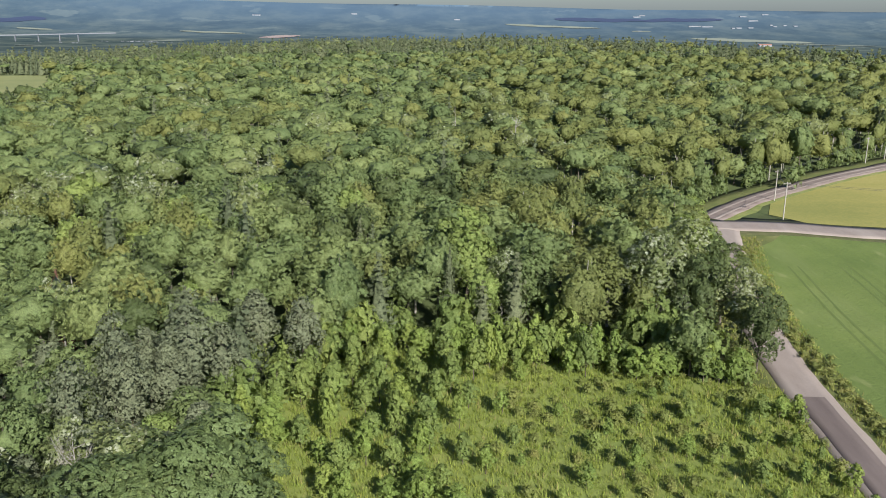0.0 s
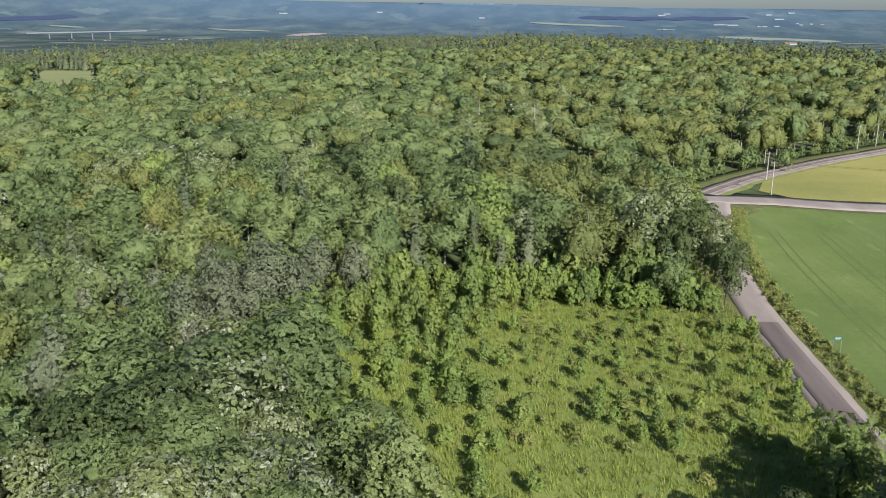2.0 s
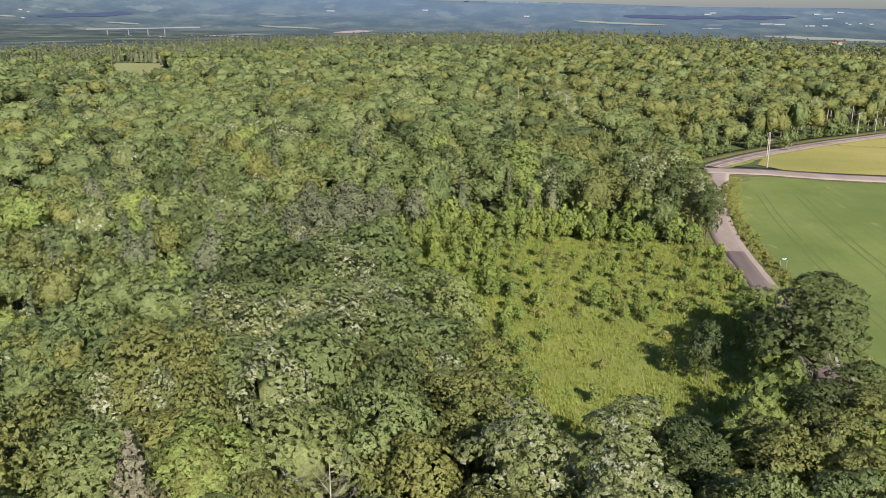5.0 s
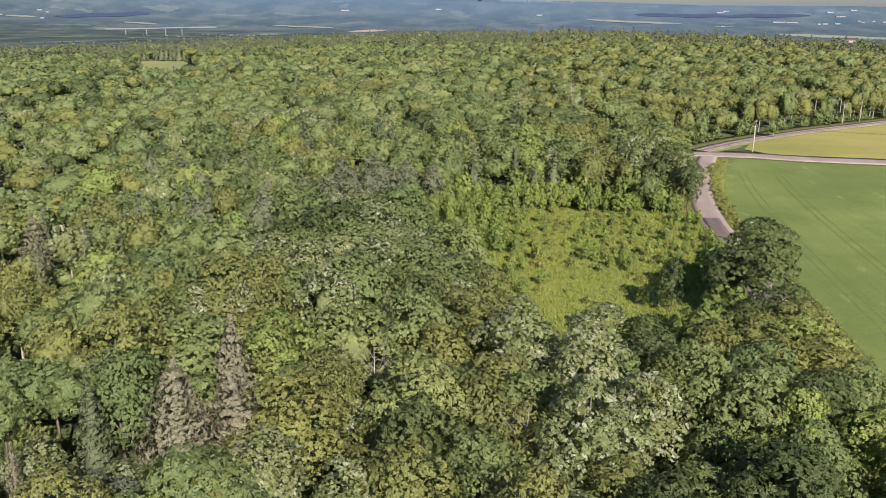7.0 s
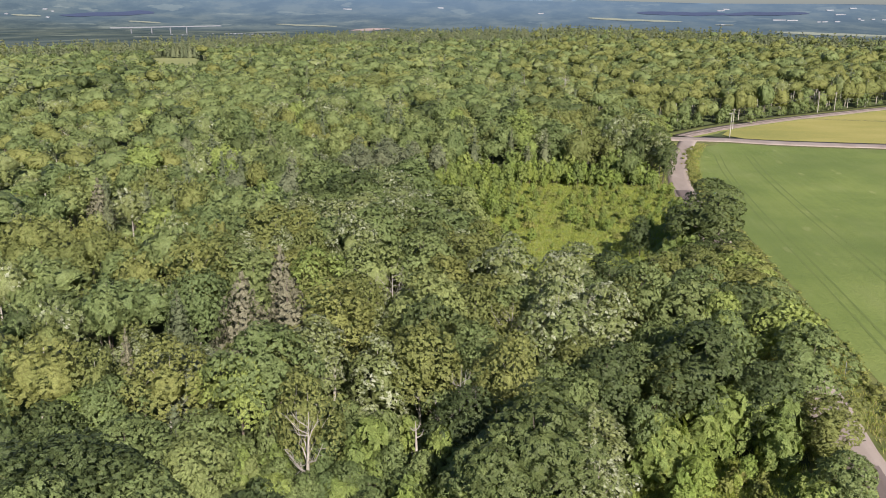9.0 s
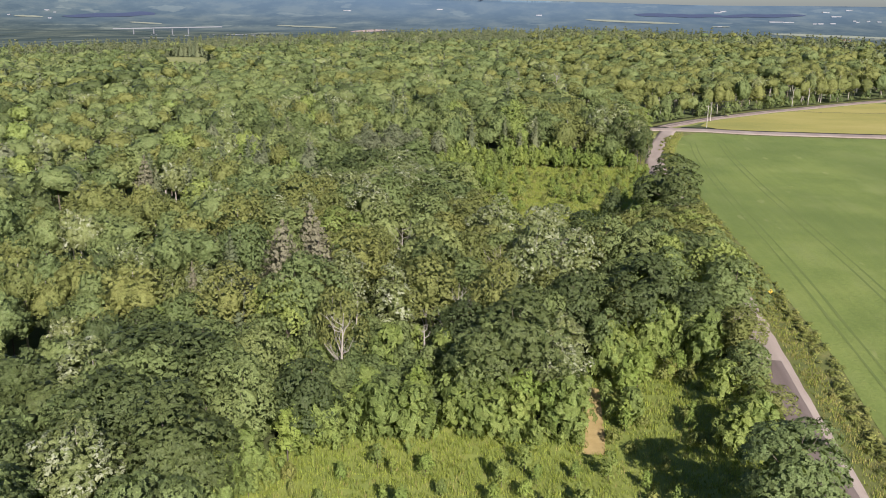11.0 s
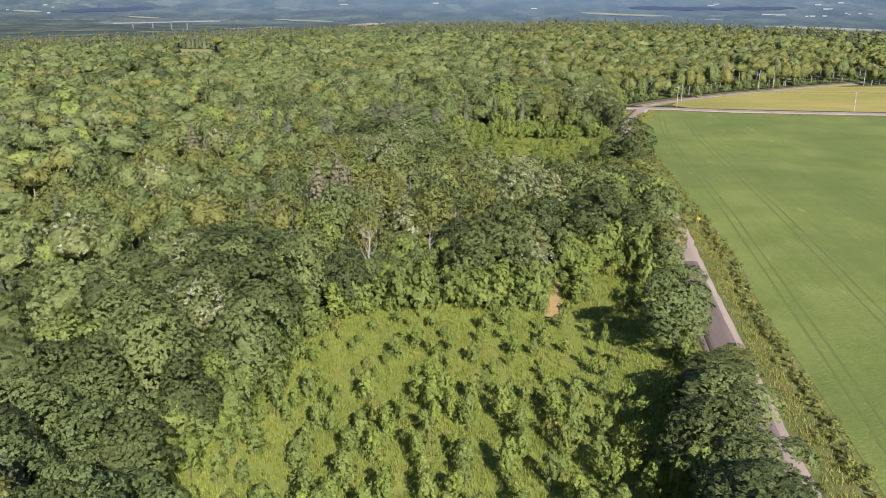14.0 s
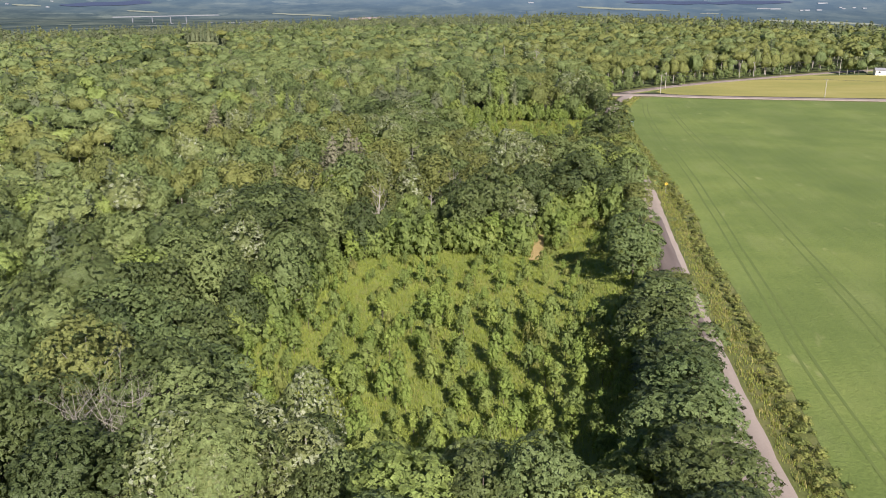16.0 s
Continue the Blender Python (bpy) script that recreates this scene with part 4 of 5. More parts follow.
def woods(seed):
    """Where the trees stand, how large they are and of which kind."""
    rng = np.random.default_rng(seed)
    out = []
    for spacing, dmin, dmax in ((6.9, 0, 210), (8.0, 210, 430), (9.4, 430, 2000)):
        gx = np.arange(-620, 620, spacing)
        gy = np.arange(-215, 1080, spacing * 0.87)
        X, Y = np.meshgrid(gx, gy)
        X = X + (np.arange(len(gy)) % 2)[:, None] * spacing * 0.5
        X, Y = (X + rng.uniform(-0.36, 0.36, X.shape) * spacing).ravel(), (Y + rng.uniform(-0.36, 0.36, Y.shape) * spacing).ravel()
        D = np.maximum(np.maximum(68, np.abs(X - 4) / 0.5), Y)
        keep = (D >= dmin) & (D < dmax) & (np.abs(X) < 0.55 * (Y + 232) + 55) & (Y < edge_y(X) + 50)
        X, Y, D = X[keep], Y[keep], D[keep]
        bad = inside(OPEN, X, Y) | inside(CLEAR_C, X, Y) | inside(CLEAR_A, X, Y) | inside(CLEAR_B, X, Y) | (gap(MAIN, X, Y) < 7.5) | (Y > 100) & (Y < 215) & (gap(MAIN, X, Y) < 12.5) | (gap(UPPER, X, Y) < 9.5) | (gap(SIDE, X, Y) < 9)
        bad |= (X > 27.5) & (Y < -40) & (Y > -108) | (X > 23) & (Y < -100) & (Y > -172) | (X > 25) & (Y > 8) & (Y < 46) | (X > 34) & (Y > 8) & (Y < 80)
        for px, py, pr in PLACED:
            bad |= np.hypot(X - px, Y - py) < pr * 0.72 + 1.3
        out.append(np.stack([X[~bad], Y[~bad], D[~bad]], 1))
    return np.concatenate(out)


def kind_at(rng, x, y):
    f = noise.noise((x * 0.017, y * 0.017, 3.0)) + 0.5 * noise.noise((x * 0.06, y * 0.06, 9.0))
    g = noise.noise((x * 0.013 + 40, y * 0.013, 5.0)) + 0.4 * noise.noise((x * 0.05, y * 0.05, 1.0))
    w = {"maple": 0.50, "birch": 0.06 + 1.6 * max(0, f - 0.05), "aspen": 0.05 + 0.6 * max(0, g - 0.1), "dark": 0.05 + 0.8 * max(0, -f - 0.1), "spruce": 0.03 + 0.16 * max(0, -g - 0.15)}
    w["linden"] = 0.035 if y < 200 else 0.0
    if y > 150 and x > 0:
        w["birch"] += 0.9
    if x < 0 and y < -62:
        w["dark"] += 0.28
        w["aspen"] *= 0.5
        w["birch"] *= 0.1
    if x < 10 and -45 < y < 25:
        w["birch"] += 0.6
    if x < 20 and -10 < y < 75:
        w["dark"] *= 0.3
    if x < -25 and 60 < y < 125:
        w["fir"], w["spruce"] = 0.14, 0.12
    if y > edge_y(x) - 230:
        w["spruce"] += 4.0
    keys = list(w)
    p = np.array([w[k] for k in keys])
    return keys[int(rng.choice(len(keys), p=p / p.sum()))]


ring_a, ring_b = spline(CLEAR_A + CLEAR_A[:1], 2), spline(CLEAR_B + CLEAR_B[:1], 2)


def at_edge(x, y):
    """Whether a tree stands at the edge of the woods."""
    return min(float(gap(r, x, y)) for r in (ring_a, ring_b)) < 6.5 or float(gap(MAIN, x, y)) < 13 or float(gap(UPPER, x, y)) < 16


LOW = [(-28, -66), (-26, -46), (-20, -38.5), (-4, -37), (-1, -44), (1, -60), (-10, -60)]
rng_w = np.random.default_rng(21)
counts = {}
bulk = {}
for x, y, d in woods(5):
    kind = kind_at(rng_w, x, y)
    s = float(rng_w.uniform(0.72, 1.22)) + 0.08 * noise.noise((x * 0.03, y * 0.03, 7.0))
    wide = s * float(rng_w.uniform(0.82, 1.38))
    s *= float(rng_w.uniform(0.92, 1.1))
    turn = float(rng_w.uniform(0, 6.28))
    if bool(inside(LOW, x, y)):
        continue
    for px, py in ((-33.2, -22.6), (-28.6, -17.2), (-86.0, 42.5)):
        if abs(x - px) < 6.5 and -10 < y - py < 1:
            s *= 0.62
    if -6 < x < 38 and -4 < y < 26:
        s *= 0.8
    if kind == "spruce":
        wide *= 1.35
    near = -46 < x < 50 and -178 < y < 105
    if near and counts.get(kind, 0) < 290:
        counts[kind] = counts.get(kind, 0) + 1
        plant(kind, int(rng_w.integers(0, 3)) + 3 * at_edge(x, y), x, y, s, turn, wide=wide)
    else:
        lod = 1 if d < 210 else 2 if d < 430 else 3
        bulk.setdefault((kind, lod), []).append((x, y, s, turn, wide, (d < 430 and at_edge(x, y))))

BULK_LABEL = {"maple": "dense green maple woods", "birch": "olive birch woods", "aspen": "pale aspen woods", "dark": "dark broadleaf woods", "linden": "bright green linden woods", "spruce": "dark pointed spruces among the woods", "fir": "grey-green pines among the woods"}
LOD_WORD = {1: "close behind the clearings", 2: "covering the level ground", 3: "reaching to the far ridge"}


def forest(kind, lod, spots):
    """Many trees of a kind joined into one mesh."""
    rng = np.random.default_rng(lod * 17 + len(kind))
    temps = [template(kind, 12 + i, lod) for i in range(6)]
    V, Q, T, QM, TM, TI, SP, N = [], [], [], [], [], [], [], []
    n = 0
    for x, y, s, turn, wide, full in spots:
        v, q, t, w, r, top, face = temps[int(rng.integers(0, 3)) + 3 * full]
        c, sn = math.cos(turn), math.sin(turn)
        base = np.array([x, y, float(height(x, y))])
        M = np.array([[c, -sn, 0], [sn, c, 0], [0, 0, 1]]) @ np.diag([wide * {1: 1.04, 2: 1.08, 3: 1.12}[lod]] * 2 + [s])
        tint = rng.uniform(0, 1)
        V.append(v @ M.T + base)
        N.append(face @ np.array([[c, sn, 0], [-sn, c, 0], [0, 0, 1]]))
        Q.append(q + n)
        T.append(t + n)
        QM.append(np.zeros(len(q), int))
        TM.append(np.zeros(len(t), int))
        TI.append(np.full(len(v), tint))
        SP.append((np.arange(len(v)) < 4 * len(q)) * (1.0, 1.0, 0.95, 0.5)[lod])
        n += len(v)
        if lod < 3:
            wv, wq = tube([(0, 0, -0.3), (0.1, 0.1, top * 0.6), (0, 0, top * 0.9)], [0.2, 0.12, 0.04], 4)
            V.append(wv @ M.T + base)
            N.append(np.zeros_like(wv))
            Q.append(wq + n)
            QM.append(np.ones(len(wq), int))
            TI.append(np.zeros(len(wv)))
            SP.append(np.zeros(len(wv)))
            n += len(wv)
    me = mesh_from(kind + "_woods", np.concatenate(V), np.concatenate(Q), np.concatenate(T), (LEAF[kind], PALE_BARK if kind in PALE else BARK), np.concatenate(TI), np.concatenate(SP), quad_mat=np.concatenate(QM), tri_mat=np.concatenate(TM), normals=np.concatenate(N))
    tagged(new(kind + "_woods", me), BULK_LABEL[kind] + " " + LOD_WORD[lod], "woods", kind="stuff")


# young maples between the clearing and the tall trunks
for y in np.arange(-64, -36, 2.7):
    for x in np.arange(-29, 18, 3.1):
        x2, y2 = x + float(rng_w.uniform(-1, 1)), y + float(rng_w.uniform(-0.9, 0.9))
        if bool(inside(LOW, x2, y2)) and min(math.hypot(x2 - px, y2 - py) for px, py in ((-17.6, -51.5), (-6.1, -47.2), (-5.0, -44.0))) > 2.6:
            h = (3.4 + 4.0 * float(ease((y2 + 62) / 17.0))) * float(rng_w.uniform(0.65, 1.35))
            plant("maple" if rng_w.uniform() < 0.7 else "poplar", int(rng_w.integers(3, 6)), x2, y2, turn=float(rng_w.uniform(0, 6.28)), radius=float(rng_w.uniform(1.7, 2.6)), top=h, label="young leafy tree at the edge of the woods")

for (kind, lod), spots in sorted(bulk.items()):
    forest(kind, lod, spots)

# ---- the clearings ----
rng_c = np.random.default_rng(33)


def scatter(poly, count, test=None):
    xs, ys = [p[0] for p in poly], [p[1] for p in poly]
    out = []
    while len(out) < count:
        x, y = rng_c.uniform(min(xs), max(xs)), rng_c.uniform(min(ys), max(ys))
        if bool(inside(poly, x, y)) and (test is None or test(x, y)):
            out.append((x, y))
    return out


def spaced(points, d):
    out = []
    for p in points:
        if all((p[0] - o[0]) ** 2 + (p[1] - o[1]) ** 2 > d * d for o in out):
            out.append(p)
    return out


def line_x(y):
    return float(np.interp(y, [20, 60, 95, 126], [8, 1, 3, 8]))


def young(x, y, low, high, bright=0.52):
    kind = ("young", "poplar", "shrub")[int(np.searchsorted((bright, 0.92), rng_c.uniform()))]
    s = float(rng_c.uniform(low, high))
    root = plant(kind, int(rng_c.integers(0, 4)), x, y, s, float(rng_c.uniform(0, 6.28)), wide=s * float(rng_c.uniform(0.66, 0.95)))
    if kind == "shrub":
        root.scale.z = s * 1.7


for x, y in spaced(scatter(CLEAR_A, 900, lambda x, y: x < line_x(y)), 3.1)[:100]:
    tall = 3.2 + 2.6 * float(ease((y - 62) / 40.0)) * float(ease((line_x(y) + 2 - x) / 6.0))
    h = tall * float(rng_c.uniform(0.75, 1.3))
    plant("young" if rng_c.uniform() < (0.25 if y < 75 else 0.5) else "poplar", int(rng_c.integers(0, 4)), x, y, turn=float(rng_c.uniform(0, 6.28)), radius=float(rng_c.uniform(1.1, 1.8)) * (h / 4.6) ** 0.35, top=h)
for x, y in spaced(scatter(CLEAR_A, 620, lambda x, y: x > line_x(y) + 1 and (y > 66 or rng_c.uniform() < 0.12)), 1.8)[:230]:
    plant("shrub" if rng_c.uniform() < 0.62 else "young" if rng_c.uniform() < 0.5 else "poplar", int(rng_c.integers(0, 4)), x, y, float(rng_c.uniform(0.35, 0.95)), float(rng_c.uniform(0, 6.28)))
for i in range(34):
    h = float(rng_c.uniform(4.5, 8.5)) * (1.0 if i < 20 else 0.75)
    plant("young" if i % 4 else "poplar", i % 4, 0 + i * 1.25 + float(rng_c.uniform(-0.7, 0.7)), 120.5 - 0.0066 * (i * 1.2) ** 2 + float(rng_c.uniform(-3.5, 2)), turn=i * 1.3, radius=float(rng_c.uniform(1.2, 1.9)), top=h)
for x, y in spaced(scatter(CLEAR_B, 900, lambda x, y: y < -70 and x < 26 and rng_c.uniform() < (1.0 if y < -98 else 0.8)), 2.6)[:225]:
    young(x, y, *((0.85, 1.45) if y < -98 else (0.55, 1.0)))
for x, y in [(-18, -66), (-12, -61), (-8, -60), (-5, -59.5), (0, -60), (4, -59), (8, -60), (11.5, -60.5), (22, -57), (22, -50), (24, -47), (10, -57), (-2, -57), (-15, -62), (-20, -70), (-6, -57), (3, -56.5), (13, -57), (-23, -76), (-25, -84), (-24, -92)]:
    plant("young" if rng_c.uniform() < 0.5 else "poplar", int(rng_c.integers(0, 4)), x, y, float(rng_c.uniform(1.4, 2.0)), x)


for k in range(40):
    x, y = float(rng_c.uniform(18, 32)), float(rng_c.uniform(-66, -40))
    if bool(inside(CLEAR_B, x, y)) and not (14.2 < x < 20.0):
        plant("shrub" if k % 3 else "young", k % 4, x, y, float(rng_c.uniform(0.5, 1.1)), k * 1.1)


for k, (x, y) in enumerate([(15.0, -64.0), (15.4, -60.0), (15.9, -55.0), (19.2, -62.5), (19.5, -56.5), (16.4, -50.0), (18.9, -52.0), (15.1, -57.5), (17.0, -47.0)]):
    plant("shrub" if k % 2 else "poplar", k % 4, x, y, 0.65 + 0.12 * (k % 4), k * 1.9)


def undergrowth(poly, seed, count, tall=2.8, leaves="poplar"):
    """Bushes that close the woods' edge down to the ground."""
    rng = np.random.default_rng(seed)
    V, Q, T, TI, SP, N, n = [], [], [], [], [], [], 0
    temps = [broad_crown(rng, 1.15, 0.0, 2.3, 14, 130, 0.48, 0.36, ragged=0.8, level=1, snug=0.6) for i in range(5)]
    cx, cy = np.mean([p[0] for p in poly]), np.mean([p[1] for p in poly])
    while count:
        i = int(rng.integers(0, len(poly)))
        a, b = np.array(poly[i]), np.array(poly[(i + 1) % len(poly)])
        p = a + (b - a) * rng.uniform()
        p = p + unit((p - np.array([cx, cy]))[None])[0] * rng.uniform(-1.6, 3.6)
        count -= 1
        if float(gap(MAIN, p[0], p[1])) < 6.5 or (14.2 < p[0] < 19.8 and -68 < p[1] < -44):
            continue
        v, q, t, w, face = temps[count % 5]
        s = tall * (0.25 + 0.75 * rng.uniform() ** 1.6)
        M = np.array(Matrix.Rotation(rng.uniform(0, 6.28), 3, "Z"))
        v = v @ M.T * s * np.array([1, 1, 1.35]) + np.array([p[0], p[1], float(height(*p))])
        V.append(v)
        N.append(face @ np.array(M).T)
        Q.append(q + n)
        T.append(t + n)
        TI.append(np.full(len(v), rng.uniform()))
        SP.append(np.arange(len(v)) < 4 * len(q))
        n += len(v)
    me = mesh_from("undergrowth", np.concatenate(V), np.concatenate(Q), np.concatenate(T), (LEAF[leaves],), np.concatenate(TI), np.concatenate(SP), normals=np.concatenate(N))
    tagged(new("undergrowth", me), "leafy undergrowth along the edge of the woods", "undergrowth", kind="stuff")


undergrowth(CLEAR_A, 51, 160)
undergrowth(CLEAR_B, 52, 280)
undergrowth(grown(CLEAR_A, 5.5), 54, 60, 3.6)
undergrowth([tuple(p) for p in offset_line(UPPER, -9)[:60]], 53, 90, 2.4, "maple")


def grass(name, label, spots, mat, tall, seed, blades=4):
    """Tufts of long blades."""
    rng = np.random.default_rng(seed)
    p = np.repeat(np.array(spots), blades, 0)
    n = len(p)
    p = p + rng.normal(size=(n, 2)) * 0.24
    base = np.column_stack([p, height(p[:, 0], p[:, 1])])
    a = rng.uniform(0, 2 * np.pi, n)
    lean = np.stack([np.cos(a), np.sin(a)], 1) * rng.uniform(0.15, 0.7, (n, 1))
    h = tall * rng.uniform(0.5, 1.3, n)
    tip = base + np.column_stack([lean * h[:, None], h])
    w = np.column_stack([-np.sin(a), np.cos(a), np.zeros(n)]) * rng.uniform(0.035, 0.075, (n, 1))
    v = np.stack([base - w, base + w, tip], 1).reshape(-1, 3)
    me = mesh_from(name, v, None, np.arange(3 * n).reshape(n, 3), (mat,), np.repeat(np.repeat(rng.uniform(0, 1, len(spots)), blades), 3), np.full(3 * n, 0.6))
    tagged(new(name, me), label, "grass", kind="stuff")


grass("tall_grass", "tall lush green grass filling the clearing", scatter(grown(CLEAR_A), 18500), LEAF["grass"], 0.6, 1, 6)
grass("tall_grass", "tall lush green grass between the saplings", scatter(grown(CLEAR_B, 3.0, 3.0), 19500, lambda x, y: not bool(inside(SANDY, x, y))), LEAF["grass"], 0.6, 2, 6)
grass("dry_grass", "yellow dry stems among the grass", scatter(CLEAR_A, 1800) + scatter(CLEAR_B, 1500), LEAF["gold"], 0.7, 3)


# ---- hedge and verge along the field ----
def hedge_bulk():
    rng = np.random.default_rng(44)
    V, Q, T, TI, SP, N, n = [], [], [], [], [], [], 0
    temps = [broad_crown(rng, 1.0, 0.0, 1.9, 7, 46, 0.52, 0.38, ragged=0.8, level=1, snug=0.7) for i in range(5)]
    line = [p for p in HEDGE if -230 < p[1] < 180]
    for k in range(1100):
        i = int(rng.integers(0, len(line) - 1))
        f = rng.uniform()
        p = line[i] * (1 - f) + line[i + 1] * f
        v, q, t, w, face = temps[k % 5]
        s = rng.uniform(0.4, 0.85) * np.array([1, 1.3, rng.uniform(0.3, 0.65)])
        M = Matrix.Rotation(rng.uniform(0, 6.28), 3, "Z")
        v = v @ np.array(M).T * s + np.array([p[0] - 1.6 + rng.normal() * 0.8, p[1], float(height(p[0], p[1]))])
        V.append(v)
        N.append(face @ np.array(M).T)
        Q.append(q + n)
        T.append(t + n)
        TI.append(np.full(len(v), rng.uniform()))
        SP.append(np.arange(len(v)) < 4 * len(q))
        n += len(v)
    me = mesh_from("hedge", np.concatenate(V), np.concatenate(Q), np.concatenate(T), (LEAF["shrub"],), np.concatenate(TI), np.concatenate(SP), normals=np.concatenate(N))
    tagged(new("hedgerow", me), "low weedy hedge along the field's edge", "hedge", kind="stuff")


hedge_bulk()
for k in range(46):
    y = -118 + k * 3.3 + float(rng_c.uniform(-1, 1))
    close = -78 < y < 2 or y < -93
    x = float(np.interp(y, MAIN[:, 1], MAIN[:, 0])) - float(rng_c.uniform(3.6, 4.6) if close else rng_c.uniform(4.6, 6.0))
    plant("shrub", k % 4, x, y, float(rng_c.uniform(1.2, 2.1) if close else rng_c.uniform(0.9, 1.9)), k * 1.7, label="leafy roadside shrub on the grass verge")
verge_spots = []
for i in range(9000):
    p = MAIN[int(rng_c.integers(20, len(MAIN) - 4))]
    o = rng_c.uniform(3.6, 6.8) * (1 if rng_c.uniform() < 0.62 else -1)
    verge_spots.append((p[0] + o, p[1] + rng_c.uniform(-1.6, 1.6)))
grass("verge_grass", "rough yellow-green grass along the road", verge_spots, LEAF["grass"], 0.42, 5, 3)
grass("verge_weeds", "dry weeds along the road", verge_spots[::2], LEAF["gold"], 0.5, 6, 4)


# ---- poles, wires and signs ----
def box(bm, sx, sy, sz, m):
    bmesh.ops.create_cube(bm, size=1, matrix=m @ Matrix.Diagonal((sx, sy, sz, 1)))


def utility_pole(x, y, h, turn, arms=True):
    root = new("utility_pole")
    root.matrix_basis = pose(x, y, float(height(x, y)), 0, 0, turn)
    v, f = tube([(0, 0, -0.3), (0, 0, h * 0.5), (0, 0, h)], [0.15, 0.13, 0.10], 10)
    part("pole", mesh_from("pole", v, f, mats=(POLE_WOOD,), smooth=True), root, "weathered pale wooden pole")
    if arms:
        bm = bmesh.new()
        box(bm, 1.9, 0.12, 0.14, pose(0, 0.14, h - 0.5))
        arm = part("crossarm", bm_mesh("crossarm", bm, GREY_WOOD), root)
        for dx in (-0.85, 0.0, 0.85):
            bm = bmesh.new()
            bmesh.ops.create_cone(bm, cap_ends=True, segments=8, radius1=0.06, radius2=0.04, depth=0.2, matrix=pose(dx, 0.14, h - 0.33))
            part("insulator", bm_mesh("insulator", bm, PORCELAIN), arm)
    tagged(root, "pale wooden utility pole beside the gravel road", "utility pole", group="utility poles along the roads")


def wire(a, b, sag):
    pts = [np.array(a) * (1 - t) + np.array(b) * t - np.array([0, 0, 4 * sag * t * (1 - t)]) for t in np.linspace(0, 1, 14)]
    v, f = tube(pts, [0.025] * 14, 4)
    tagged(new("power_line", mesh_from("wire", v, f, mats=(WIRE,))), "dark overhead power line between poles", "power line", group="overhead power lines")


POLES = [(81.6, 203.8, 9.3, 10), (87.2, 224.8, 8.3, 40), (154, 187, 8.6, 5), (137, 280, 8.6, 35), (146.6, 287, 8.6, 35), (198.3, 298.5, 9.0, 80), (232, 176, 8.6, 5)]
for x, y, h, turn in POLES:
    utility_pole(x, y, h, turn)
for i, j in ((0, 2), (2, 6), (0, 1), (1, 3), (3, 4), (4, 5)):
    a, b = POLES[i], POLES[j]
    for o in (-0.8, 0.8):
        wire((a[0] + o * 0.3, a[1] + o, a[2] - 0.3 + float(height(a[0], a[1]))), (b[0] + o * 0.3, b[1] + o, b[2] - 0.3 + float(height(b[0], b[1]))), 0.9)


def road_sign(x, y, turn, kind):
    root = new("road_sign")
    root.matrix_basis = pose(x, y, float(height(x, y)), 0, 0, turn)
    bm = bmesh.new()
    box(bm, 0.07, 0.07, 2.6, pose(0, 0.04, 1.2))
    if kind == "guide":
        box(bm, 0.07, 0.07, 2.6, pose(1.3, 0.04, 1.2))
    part("post", bm_mesh("post", bm, STEEL), root)
    bm = bmesh.new()
    if kind == "guide":
        box(bm, 1.55, 0.03, 0.45, pose(0.65, 0, 2.25))
        panel = part("panel", bm_mesh("panel", bm, SIGN_GREEN), root, "green guide panel")
        bm = bmesh.new()
        box(bm, 1.0, 0.012, 0.07, pose(0.65, -0.022, 2.33))
        box(bm, 0.7, 0.012, 0.07, pose(0.65, -0.022, 2.17))
        part("lettering", bm_mesh("lettering", bm, WHITE), panel)
        label = "small green guide sign on posts beside the road"
    else:
        box(bm, 0.62, 0.03, 0.62, pose(0, 0, 2.3, 0, 45, 0))
        panel = part("panel", bm_mesh("panel", bm, SIGN_YELLOW), root, "yellow diamond panel")
        bm = bmesh.new()
        box(bm, 0.10, 0.012, 0.45, pose(0, -0.022, 2.28))
        box(bm, 0.26, 0.012, 0.12, pose(0, -0.022, 2.5))
        part("symbol", bm_mesh("symbol", bm, SIGN_BLACK), panel)
        label = "yellow diamond warning sign in the verge"
    tagged(root, label, "road sign")


road_sign(53.6, 92.5, 8, "guide")
road_sign(49.7, -16.2, -4, "warning")


# ---- the distance ----
def far_patch(name, x, y, w, d, turn, mat, label, category, lift=1.5):
    bm = bmesh.new()
    bmesh.ops.create_grid(bm, x_segments=24, y_segments=4, size=0.5)
    m = pose(x, y, 0, 0, 0, turn)
    for v in bm.verts:
        u = v.co.x * 2
        slim = math.sqrt(max(0.0, 1 - abs(u) ** 3)) * (0.75 + 0.25 * noise.noise((v.co.x * 6, x, 0)))
        p = m @ Vector((v.co.x * w, (v.co.y * slim + 0.18 * noise.noise((v.co.x * 4, y, 3))) * d, 0))
        v.co = (p.x, p.y, float(height(p.x, p.y)) + lift)
    tagged(new(name, bm_mesh(name, bm, mat)), label, category, kind="structure")


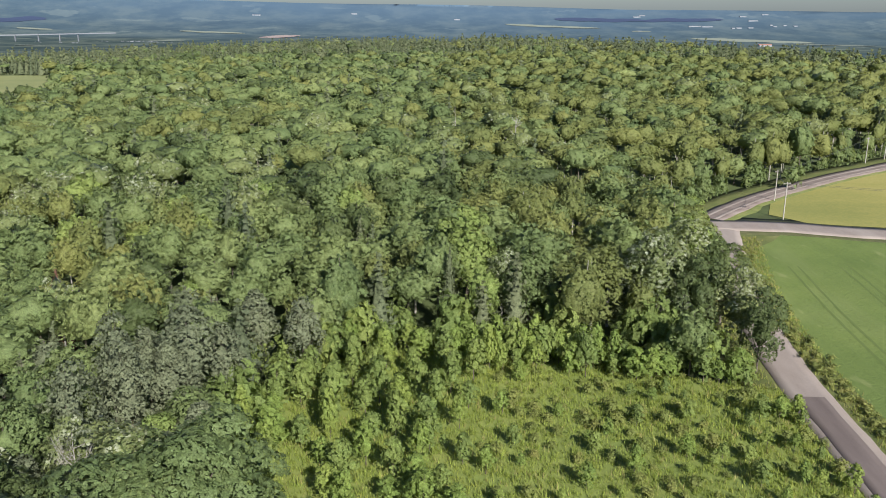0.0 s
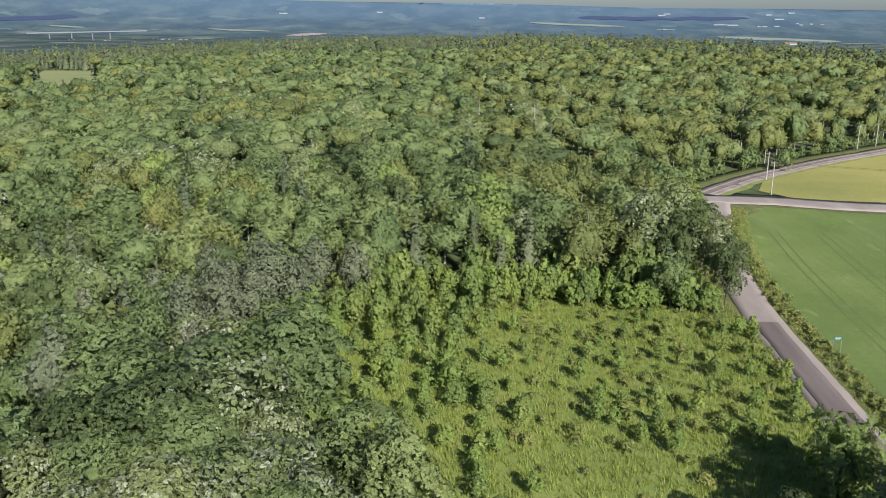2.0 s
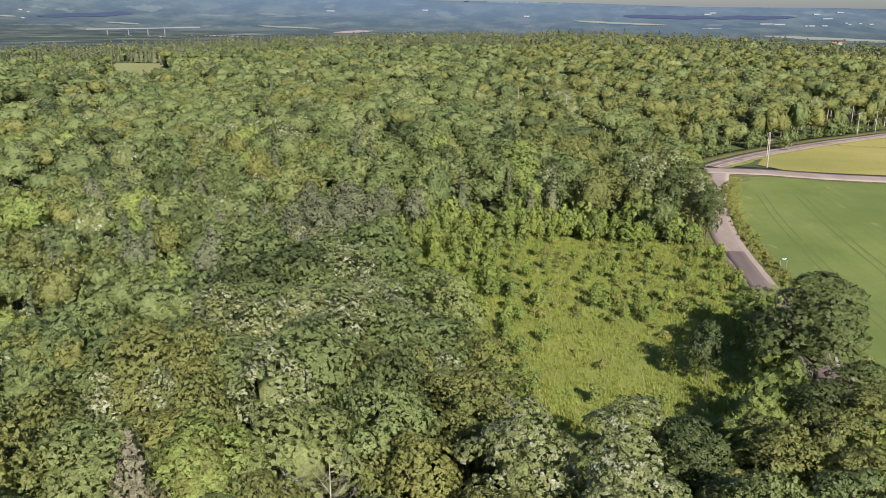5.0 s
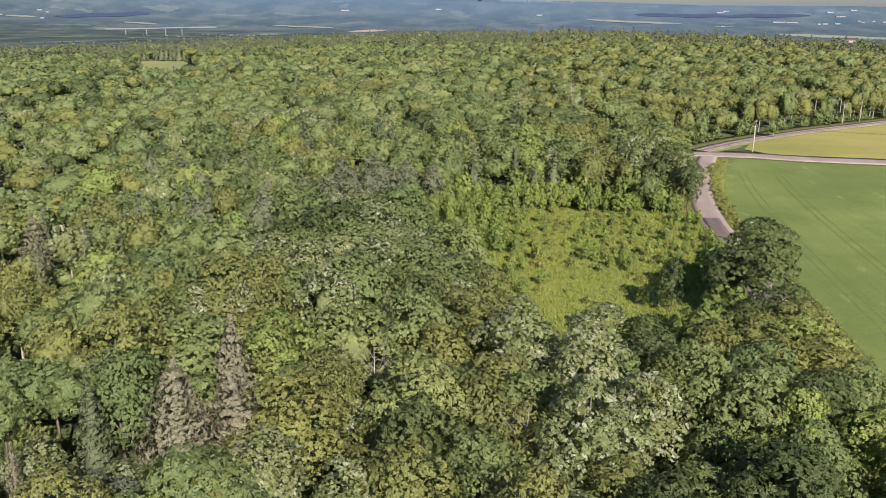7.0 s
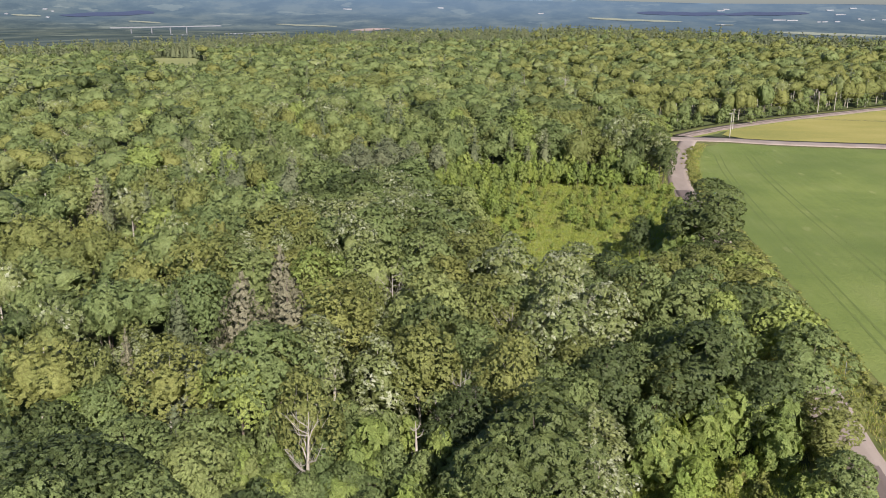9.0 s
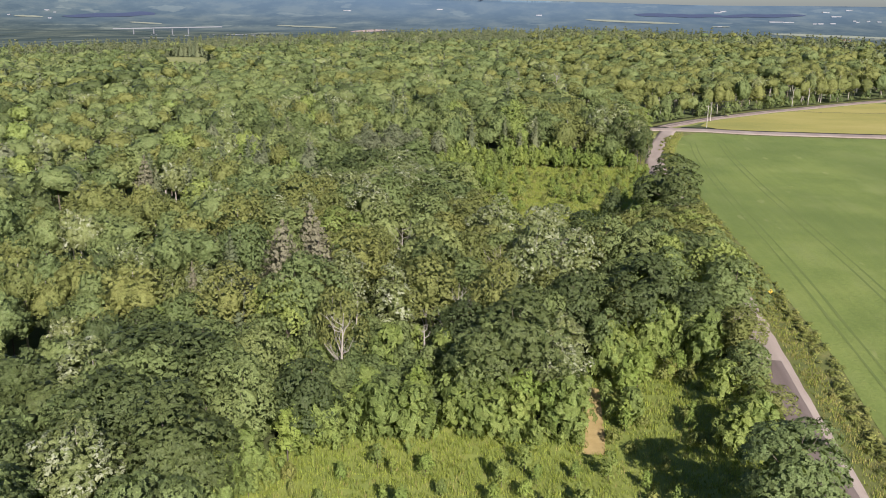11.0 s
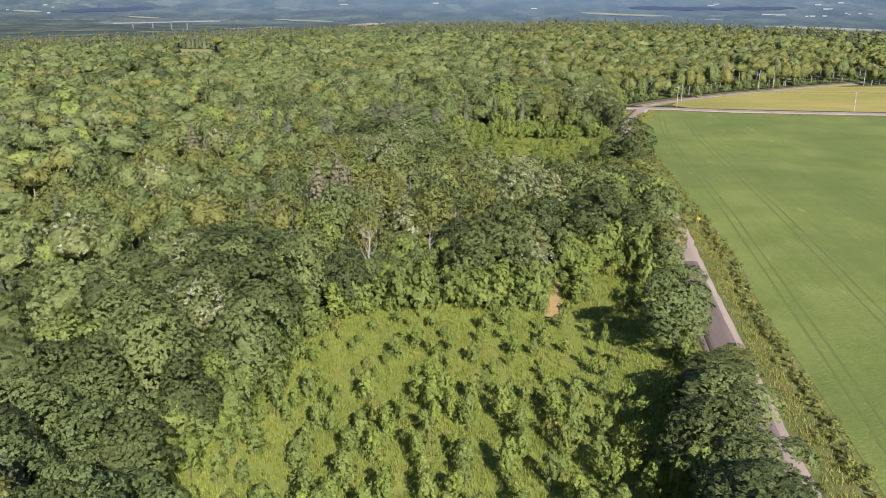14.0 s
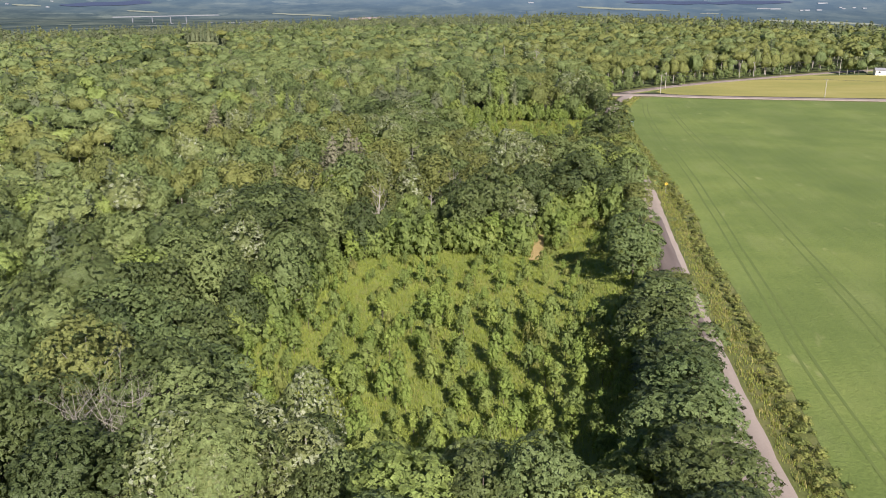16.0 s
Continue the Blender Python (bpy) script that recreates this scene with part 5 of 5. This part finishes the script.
def far_building(x, y, w, d, h, roof, label="pale low building far down in the valley"):
    root = new("far_building")
    root.matrix_basis = pose(x, y, float(height(x, y)) - 1)
    bm = bmesh.new()
    box(bm, w, d, h, pose(0, 0, h / 2))
    part("wall", bm_mesh("wall", bm, FAR_WALL), root)
    bm = bmesh.new()
    vs = [bm.verts.new(c) for c in ((-w / 2 - 1, -d / 2 - 1, h), (w / 2 + 1, -d / 2 - 1, h), (w / 2 + 1, d / 2 + 1, h), (-w / 2 - 1, d / 2 + 1, h), (-w / 2 - 1, 0, h * 1.5), (w / 2 + 1, 0, h * 1.5))]
    for f in ((0, 1, 5, 4), (2, 3, 4, 5), (0, 4, 3), (1, 2, 5), (3, 2, 1, 0)):
        bm.faces.new([vs[i] for i in f])
    part("roof", bm_mesh("roof", bm, roof), root)
    tagged(root, label, "building", group="far buildings in the valley")

for x, y, w, d, turn, mat, label in [
    (-1600, 3500, 140, 60, 0, FAR_FIELD, "pale field beyond the viaduct"),
    (-930, 3585, 280, 60, -8, FAR_FIELD, "pale strip of field in the valley"),
    (-620, 3400, 105, 380, -8, FAR_BARE, "bare pinkish quarry floor in the valley"),
    (485, 4020, 450, 80, -24, FAR_FIELD, "pale strip of field in the valley"),
    (1190, 3450, 460, 110, -24, FAR_FIELD, "pale fields in the valley"),
    (1420, 3250, 300, 90, -24, FAR_FIELD, "pale fields in the valley"),
    (-2090, 3450, 120, 60, 10, FAR_FIELD, "pale field far off"),
    (-900, 2900, 120, 60, 0, FAR_FIELD, "pale field by the village"),
    (-1050, 2260, 90, 50, -20, FAR_FIELD, "pale field in the valley"),
    (840, 3798, 80, 40, -10, FAR_FIELD, "pale field far off"),
    # the next three sheets are painted cloud shadows, not separate ground
    (-1837, 3670, 420, 150, 46, FAR_CLOUD_SHADE, "dark blue patch standing in for cloud shadow on far land"),
    (725, 4207, 420, 140, -12, FAR_CLOUD_SHADE, "dark blue patch standing in for cloud shadow on far land"),
    (1090, 4150, 400, 130, -6, FAR_CLOUD_SHADE, "dark blue patch standing in for cloud shadow on far land"),
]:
    far_patch("far_field" if mat is not FAR_CLOUD_SHADE else "far_woods", x, y, w, d, turn, mat, label, "field" if mat is not FAR_CLOUD_SHADE else "woods")
rng_f = np.random.default_rng(71)
for x, y, n, spread, size in [(-950, 2795, 26, 65, 7), (-1100, 2560, 6, 60, 7), (63, 4220, 1, 0, 40), (1158, 3952, 2, 35, 75), (1298, 3862, 3, 40, 26), (1405, 4074, 1, 0, 80), (840, 3798, 1, 10, 30), (-2085, 3617, 2, 40, 22), (-2090, 3450, 2, 60, 22), (1150, 3300, 5, 70, 10), (1480, 3900, 4, 100, 22), (-430, 4310, 1, 0, 60), (-871, 4177, 1, 0, 50), (1390, 4200, 2, 80, 40), (920, 4300, 2, 60, 50)]:
    for _ in range(n):
        w = size * float(rng_f.uniform(0.45, 0.85))
        far_building(x + float(rng_f.normal()) * spread, y + float(rng_f.normal()) * spread * 0.35, w, min(w * 0.6, 9), min(w * 0.3, 3.2), FAR_WALL if rng_f.uniform() < 0.6 else ROOF_GREY)
far_building(1110, 3075, 42, 16, 6, ROOF_RED, "long building with a rust-red roof in the valley")


def viaduct():
    """A long road bridge on tall piers across the valley."""
    a, b = np.array([-1299.0, 2562.0, -44.7]), np.array([-1017.0, 2771.0, -40.2])
    root = new("viaduct")
    mid = (a + b) / 2
    root.matrix_basis = pose(*mid)
    d = unit((b - a)[None])[0]
    L = float(np.linalg.norm(b - a))
    turn = math.degrees(math.atan2(d[1], d[0]))
    rise = -math.degrees(math.asin(d[2]))
    bm = bmesh.new()
    box(bm, L, 10, 1.8, pose(0, 0, 0, 0, rise, turn))
    part("deck", bm_mesh("deck", bm, CONCRETE), root, "pale concrete deck")
    for s in (-4.9, 4.9):
        bm = bmesh.new()
        box(bm, L, 0.3, 0.8, pose(0, 0, 0, 0, rise, turn) @ pose(0, s, 1.2))
        part("parapet", bm_mesh("parapet", bm, CONCRETE), root)
    for f in (0.18, 0.36, 0.53, 0.68):
        p = a + (b - a) * f
        g = float(height(p[0], p[1])) - 2
        h = p[2] - 1.6 - g
        if h < 3:
            continue
        bm = bmesh.new()
        box(bm, 2.2, 5, h, pose(*(p - mid)) @ pose(0, 0, -1.6 - h / 2))
        part("pier", bm_mesh("pier", bm, CONCRETE), root)
    tagged(root, "long pale concrete viaduct across the far valley", "bridge")


viaduct()


def white_house():
    root = new("house")
    root.matrix_basis = pose(222, 298, float(height(222, 298)), 0, 0, -8)
    bm = bmesh.new()
    box(bm, 8.5, 6, 2.9, pose(0, 0, 1.4))
    part("wall", bm_mesh("wall", bm, WHITE), root, "white clapboard walls")
    bm = bmesh.new()
    vs = [bm.verts.new(c) for c in ((-4.6, -3.4, 2.8), (4.6, -3.4, 2.8), (4.6, 3.4, 2.8), (-4.6, 3.4, 2.8), (-4.6, 0, 4.1), (4.6, 0, 4.1))]
    for f in ((0, 1, 5, 4), (2, 3, 4, 5), (0, 4, 3), (1, 2, 5), (3, 2, 1, 0)):
        bm.faces.new([vs[i] for i in f])
    part("roof", bm_mesh("roof", bm, ROOF_GREY), root)
    for x in (-2.2, 1.8):
        bm = bmesh.new()
        box(bm, 1.1, 0.08, 1.1, pose(x, -3.03, 1.7))
        part("window", bm_mesh("window", bm, SIGN_BLACK), root, "dark window")
    tagged(root, "small white house at the edge of the hay field", "house")


white_house()
